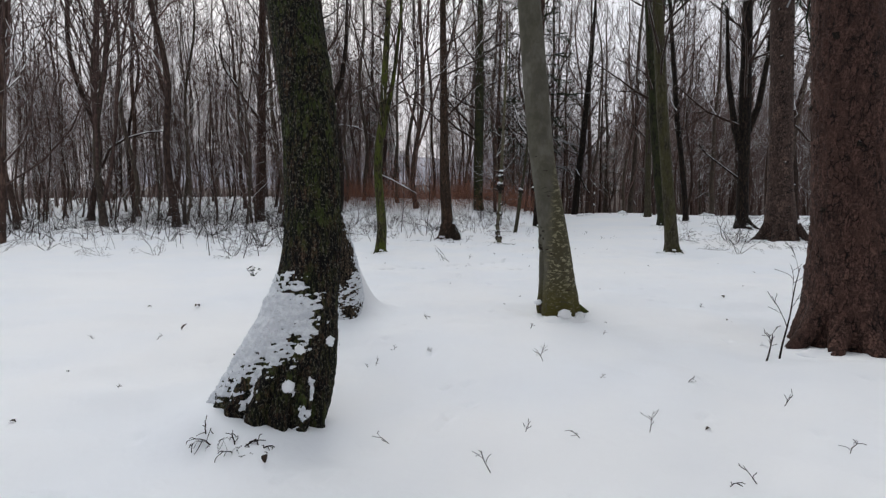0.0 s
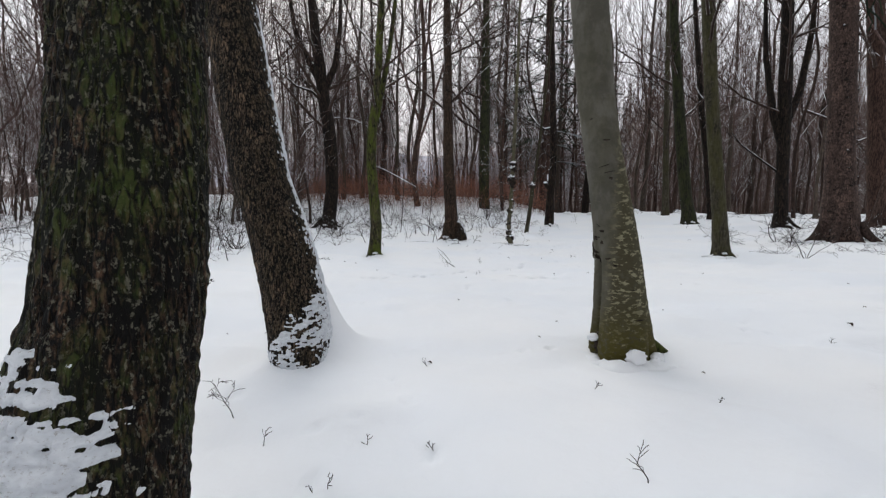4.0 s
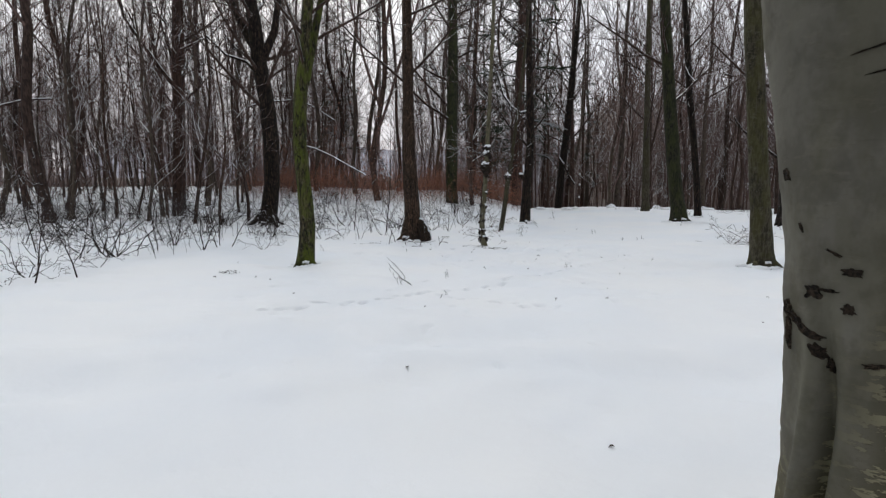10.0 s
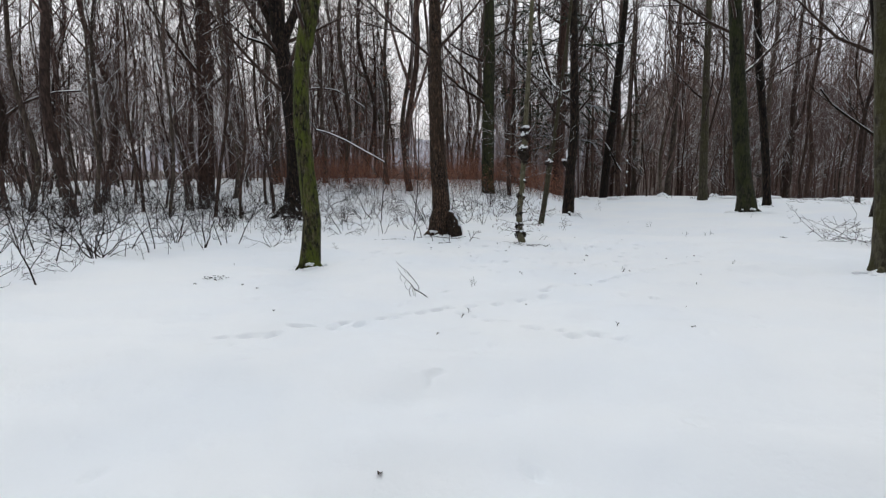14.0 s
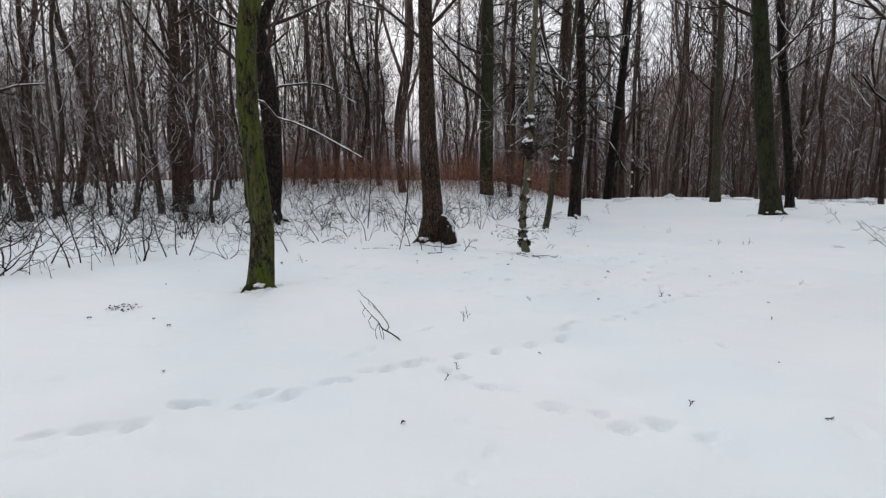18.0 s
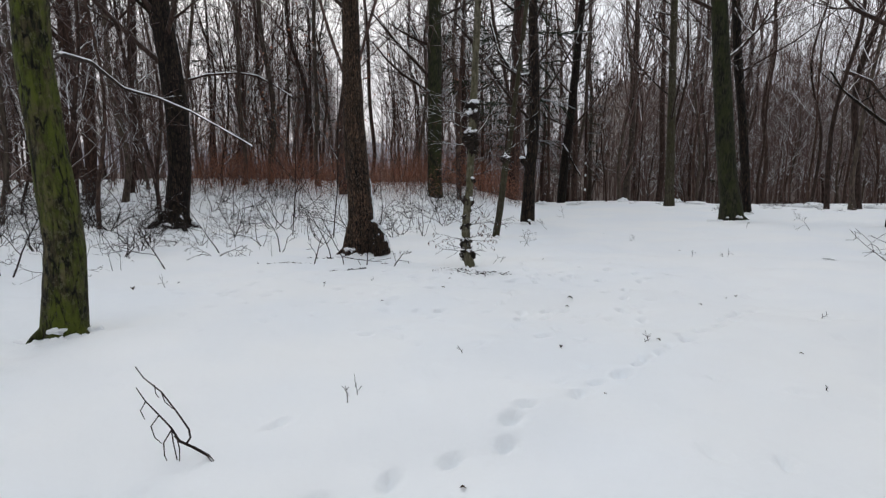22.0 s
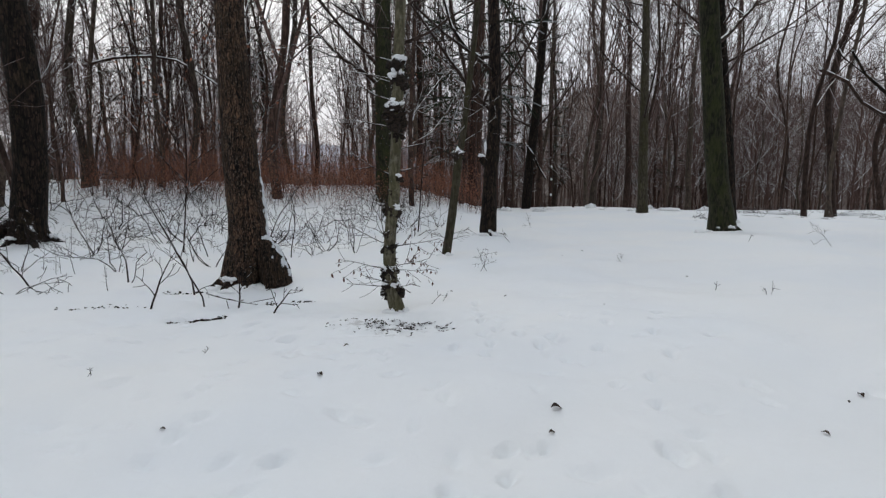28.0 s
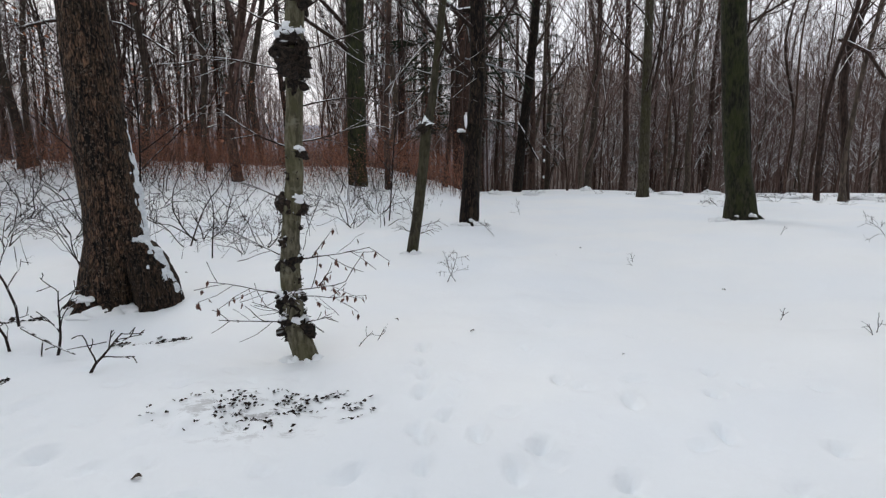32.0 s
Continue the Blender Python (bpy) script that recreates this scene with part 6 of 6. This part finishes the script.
# ---- small things on the snow ----
def sprout(x, y, size, seed):
    """A thin twig standing out of the snow."""
    w = Wood(seed)
    a = w.rng.random() * 6.28
    w.grow((0, 0, -0.02), (math.cos(a) * 0.6, math.sin(a) * 0.4, 0.8), size * 0.95, 0.003 + 0.005 * size, 2 if size > 0.25 else 1, (6, 3) if size > 0.25 else (4,), 0.8, 0.0, 4, 0.8, 0.0019)
    ob = new("twig", w.mesh("twig", M_TWIG2, 4))
    ob.matrix_basis = pose(x, y, stand(x, y))
    return tagged(ob, "thin dark twig poking out of the snow", "twig", "twigs in the snow")


TWIGS = [(0.16, -0.95, 0.2), (-0.5, -0.61, 0.15), (0.79, -0.64, 0.11), (1.26, -0.57, 0.17), (2.48, -0.12, 0.15), (1.48, -1.11, 0.1), (1.67, -1.09, 0.14), (2.35, -0.88, 0.12), (0.82, 0.85, 0.17), (1.92, 0.24, 0.1),
         (-2.86, 0.09, 0.07), (0.43, -0.54, 0.1), (3.6, 2.29, 0.14), (-0.82, 0.89, 0.11), (-0.27, 1.2, 0.08), (-4.15, 1.55, 0.08), (-3.38, 1.48, 0.1), (1.24, 0.39, 0.07), (-1.69, 1.71, 0.32), (-1.34, 1.33, 0.12),
         (-0.37, 2.62, 0.11), (-0.28, 1.21, 0.08), (0.83, 1.05, 0.15), (-0.89, 0.86, 0.07), (-0.68, 1.26, 0.1), (0.91, 2.07, 0.11)]
MORE_TWIGS = [(1.74, 1.86, 0.08), (3.62, 3.26, 0.09), (0.53, 10.14, 0.15), (0.45, 8.91, 0.09), (0.36, 8.65, 0.09), (1.94, 8.12, 0.09), (2.47, 7.76, 0.08), (3.65, 9.95, 0.06), (2.99, 11.1, 0.08), (0.59, 10.26, 0.13),
              (3.06, 11.11, 0.1), (1.38, 10.94, 0.09), (-2.27, 13.5, 0.22), (4.98, 11.48, 0.11), (-0.25, 13.63, 0.1), (0.35, 14.11, 0.09), (6.23, 18.05, 0.16), (6.27, 14.85, 0.15), (3.5, 17.64, 0.42), (6.14, 15.52, 0.15),
              (6.4, 14.94, 0.17), (3.62, 17.61, 0.38), (6.39, 18.32, 0.17), (7.07, 25.7, 0.5), (5.2, 21.7, 0.45), (10.45, 19.98, 0.22), (11.1, 18.5, 0.55), (2.45, 15.75, 0.25), (2.6, 15.8, 0.2)]
for k, (x, y, s) in enumerate(TWIGS + MORE_TWIGS):
    sprout(x, y, s, 1000 + k)

# tangle of twigs at the leaning oak's foot, the twiggy shoot beside the red spruce
for k, (x, y, size) in enumerate(((-1.58, -0.80, 0.17), (-1.44, -0.86, 0.14), (-1.68, -0.76, 0.13), (-1.30, -0.86, 0.10))):
    w = Wood(1120 + k)
    for j in range(5):
        a = j * 1.26 + w.rng.random()
        w.grow((0.02 * math.cos(a), 0.02 * math.sin(a), -0.02), (math.cos(a), math.sin(a) * 0.7, 0.9), size, 0.0055, 1, (4,), 1.0, -0.9, 5, 0.9, 0.0026)
    ob = new("twig_tangle", w.mesh("twig_tangle", M_TWIG2, 4))
    ob.matrix_basis = pose(x, y, stand(x, y))
    tagged(ob, "small dark tangle of twigs at the oak's snowy foot", "twigs", "twigs in the snow")
for k, (x, y, hgt) in enumerate(((3.16, 0.9, 0.95), (2.98, 0.83, 0.3))):
    w = Wood(1100 + k)
    w.grow((0, 0, -0.03), (0.3, 0.1, 1), hgt, 0.010, 2, (4, 3), 0.45, 0.05, 6, 0.6, 0.0026)
    ob = new("sapling", w.mesh("sapling", M_TWIG2, 5))
    ob.matrix_basis = pose(x, y, stand(x, y))
    tagged(ob, "thin bare beech sapling beside the red spruce", "sapling")

# the fallen branch stuck in the snow
w = Wood(1200)
for path, r0, r1 in ((((0.05, -0.03, -0.03), (0.0, 0.0, 0.01), (-0.07, 0.0, 0.06), (-0.14, 0.0, 0.10), (-0.17, 0.01, 0.13)), 0.0085, 0.007),
                     (((-0.11, 0.0, 0.08), (-0.085, 0.0, 0.12), (-0.10, 0.02, 0.16), (-0.17, 0.05, 0.25), (-0.26, 0.08, 0.36), (-0.36, 0.10, 0.44), (-0.41, 0.12, 0.50)), 0.0065, 0.0025),
                     (((-0.16, 0.01, 0.12), (-0.19, 0.02, 0.17), (-0.26, 0.04, 0.24), (-0.33, 0.05, 0.32), (-0.38, 0.06, 0.40)), 0.006, 0.0025),
                     (((-0.19, 0.02, 0.16), (-0.22, -0.01, 0.10), (-0.215, -0.02, 0.03), (-0.19, -0.03, -0.02)), 0.0042, 0.0025),
                     (((-0.19, 0.02, 0.16), (-0.175, 0.0, 0.09), (-0.15, -0.02, -0.01)), 0.004, 0.0025),
                     (((-0.16, 0.01, 0.12), (-0.14, -0.01, 0.06), (-0.135, -0.03, -0.01)), 0.004, 0.0025),
                     (((-0.26, 0.04, 0.24), (-0.29, 0.01, 0.19), (-0.27, 0.0, 0.13), (-0.235, 0.0, 0.09)), 0.004, 0.0022),
                     (((-0.26, 0.08, 0.36), (-0.235, 0.06, 0.31), (-0.19, 0.05, 0.27)), 0.0035, 0.002),
                     (((-0.33, 0.05, 0.32), (-0.355, 0.04, 0.27), (-0.33, 0.03, 0.22)), 0.0035, 0.002),
                     (((-0.30, 0.09, 0.40), (-0.29, 0.08, 0.35), (-0.27, 0.07, 0.33)), 0.003, 0.002)):
    w.line([np.array(p) for p in path], r0, r1)
ob = new("fallen_branch", w.mesh("branch", M_TWIG2, 5))
ob.matrix_basis = pose(-0.10, 9.55, stand(-0.10, 9.55) + 0.01) @ Matrix.Diagonal((0.95, 0.95, 0.9, 1))
tagged(ob, "dead forked branch stuck slantwise in the snow", "branch")
w = Wood(1201)
w.grow((0, 0, 0.0), (0.83, -0.68, 0.02), 1.05, 0.013, 1, (3,), 0.15, 0.0, 5, 0.6, 0.004)
ob = new("fallen_stick", w.mesh("stick", M_TWIG2, 6))
ob.matrix_basis = pose(-0.38, 16.38, stand(-0.38, 16.38) + 0.13)
ob.matrix_basis = ob.matrix_basis @ pose(0, 0, 0, 4, 5, 0)
tagged(ob, "broken dark stick lying on the snow", "stick")


def leaf(x, y, size, seed, upright=False):
    """A curled dead leaf with thickness and a stalk."""
    gg = np.random.default_rng(seed)
    u = np.linspace(0, 1, 7)
    half = 0.30 * np.sin(np.pi * np.clip(u, 0.03, 0.97)) ** 0.8
    curl = 0.25 * np.sin(u * 2.6 + gg.random())
    rows = [np.stack([u - 0.5, s * half, curl + 0.18 * abs(s) * half / 0.3], 1) for s in (-1, 0, 1)]
    top = np.concatenate(rows) * size
    V = np.concatenate([top, top - [0, 0, 0.02 * size]])
    F = []
    for b in (0, 7):
        for i in range(6):
            F.append((b + i, b + i + 1, b + i + 8, b + i + 7))
            F.append((21 + b + i + 7, 21 + b + i + 8, 21 + b + i + 1, 21 + b + i))
    for i in range(6):
        F.append((i + 1, i, 21 + i, 22 + i))
        F.append((14 + i, 15 + i, 36 + i, 35 + i))
    ob = new("dead_leaf", mesh_of("dead_leaf", V, F, M_DEADLEAF))
    ob.matrix_basis = pose(x, y, stand(x, y) + (0.42 if upright else 0.05) * size, 0, -70 if upright else gg.uniform(-15, 15), gg.uniform(0, 360))
    return tagged(ob, "curled dark dead leaf standing in the snow" if upright else "curled dark dead leaf lying on the snow", "leaf", "dead leaves")


LEAVES = [(-3.37, 2.04, 0.13), (-1.19, -1.0, 0.09), (-3.82, 3.18, 0.15), (-4.45, 3.06, 0.08), (4.28, 3.8, 0.11), (-3.53, 0.43, 0.05), (-3.18, -0.49, 0.06), (1.12, 4.27, 0.05), (2.02, 2.59, 0.05), (-3.48, 10.05, 0.08), (-2.46, 9.8, 0.07),
          (-1.75, 8.58, 0.07), (-2.78, 10.06, 0.07), (2.78, 12.51, 0.06), (-2.64, 13.41, 0.12), (3.13, 11.09, 0.06), (2.88, 12.7, 0.10), (1.38, 13.44, 0.08), (1.52, 14.11, 0.07), (4.9, 12.58, 0.08), (4.18, 12.15, 0.06), (3.42, 15.8, 0.06), (-0.37, 2.7, 0.07), (0.76, 3.48, 0.05)]
for k, (x, y, s) in enumerate(LEAVES):
    leaf(x, y, s * 0.7, 1300 + k, k in (0, 1))
g = np.random.default_rng(1400)
for k in range(40):
    x, y = g.uniform(-5, 7), g.uniform(-1, 20)
    leaf(x, y, g.uniform(0.02, 0.05), 1401 + k)


# tall thin stem arching over the scraped snow
w = Wood(1202)
w.line([np.array(p) for p in ((0.02, 0, -0.05), (0.0, 0, 0.12), (-0.13, 0.02, 0.36), (-0.33, 0.0, 0.8), (-0.58, 0.03, 1.3), (-0.7, 0.0, 1.75))], 0.011, 0.004)
for p, d, ln in (((-0.05, 0, 0.2), (0.7, -0.3, 0.35), 0.35), ((-0.2, 0.01, 0.5), (-0.6, 0.2, 0.5), 0.4), ((-0.4, 0.01, 0.95), (0.6, 0.1, 0.7), 0.45), ((-0.52, 0.02, 1.2), (-0.7, 0.1, 0.5), 0.4)):
    w.grow(p, d, ln, 0.005, 1, (3,), 0.5, 0.0, 4, 0.6, 0.0025)
ob = new("sapling", w.mesh("sapling", M_TWIG2, 5))
ob.matrix_basis = pose(-0.35, 16.15, stand(-0.35, 16.15))
tagged(ob, "tall thin bare stem arching over scraped snow", "sapling", "bare stems")


# bare patches where leaf litter shows through
def litter(x, y, rx, ry, count, seed, size=0.045):
    gg = np.random.default_rng(seed)
    a, r = gg.uniform(0, 6.283, count), gg.uniform(0, 1, count) ** 0.6
    px, py = x + np.cos(a) * r * rx, y + np.sin(a) * r * ry
    keep = vnoise(px * 17, py * 17, seed * 0.37) > 0.53
    px, py = px[keep], py[keep]
    P = np.stack([px, py, footing(px, py) + 0.008], 1)
    v, f = leaves(P, size, gg, -0.3)
    v[:, 2] = np.maximum(v[:, 2], np.repeat(P[:, 2], 4) - 0.006)
    tagged(new("leaf_litter", mesh_of("litter", v, f, M_LITTER, True)), "dark wet leaf litter showing through scraped snow", "leaf litter", kind="stuff")


litter(2.1, 14.74, 0.48, 0.25, 640, 1, 0.030)
litter(1.75, 14.72, 0.55, 0.24, 160, 2, 0.03)
litter(-0.12, 15.38, 0.32, 0.15, 420, 3, 0.042)
litter(0.68, 16.26, 0.36, 0.12, 300, 4, 0.045)
litter(-0.95, 17.15, 0.3, 0.1, 90, 5, 0.06)
litter(-3.4, 10.45, 0.24, 0.12, 70, 6)
litter(-1.4, 15.9, 0.5, 0.1, 70, 7)

# dark evergreen seedling in the open snow
w = Wood(1500)
for j in range(5):
    w.grow((0, 0, -0.02), (w.rng.normal(0, 0.35), w.rng.normal(0, 0.35), 1), 0.24, 0.004, 0, (), 0.3, 0, 3)
holly = thing("holly_seedling", pose(-4.1, 5.9, stand(-4.1, 5.9)), "small dark evergreen seedling flecked with snow", "plant")
part("stems", w.mesh("stems", M_TWIG2, 4), holly)
gg = np.random.default_rng(1501)
for k in range(26):
    p = np.array(w.b)[gg.integers(0, len(w.b))] + gg.normal(0, 0.012, 3)
    v, f = leaves(p[None], 0.055, gg, -0.2)
    part("leaf", mesh_of("leaf", np.concatenate([v, v + [0, 0, 0.002]]), [(0, 1, 2), (0, 2, 3), (4, 6, 5), (4, 7, 6)], M_NEEDLE, True), holly)
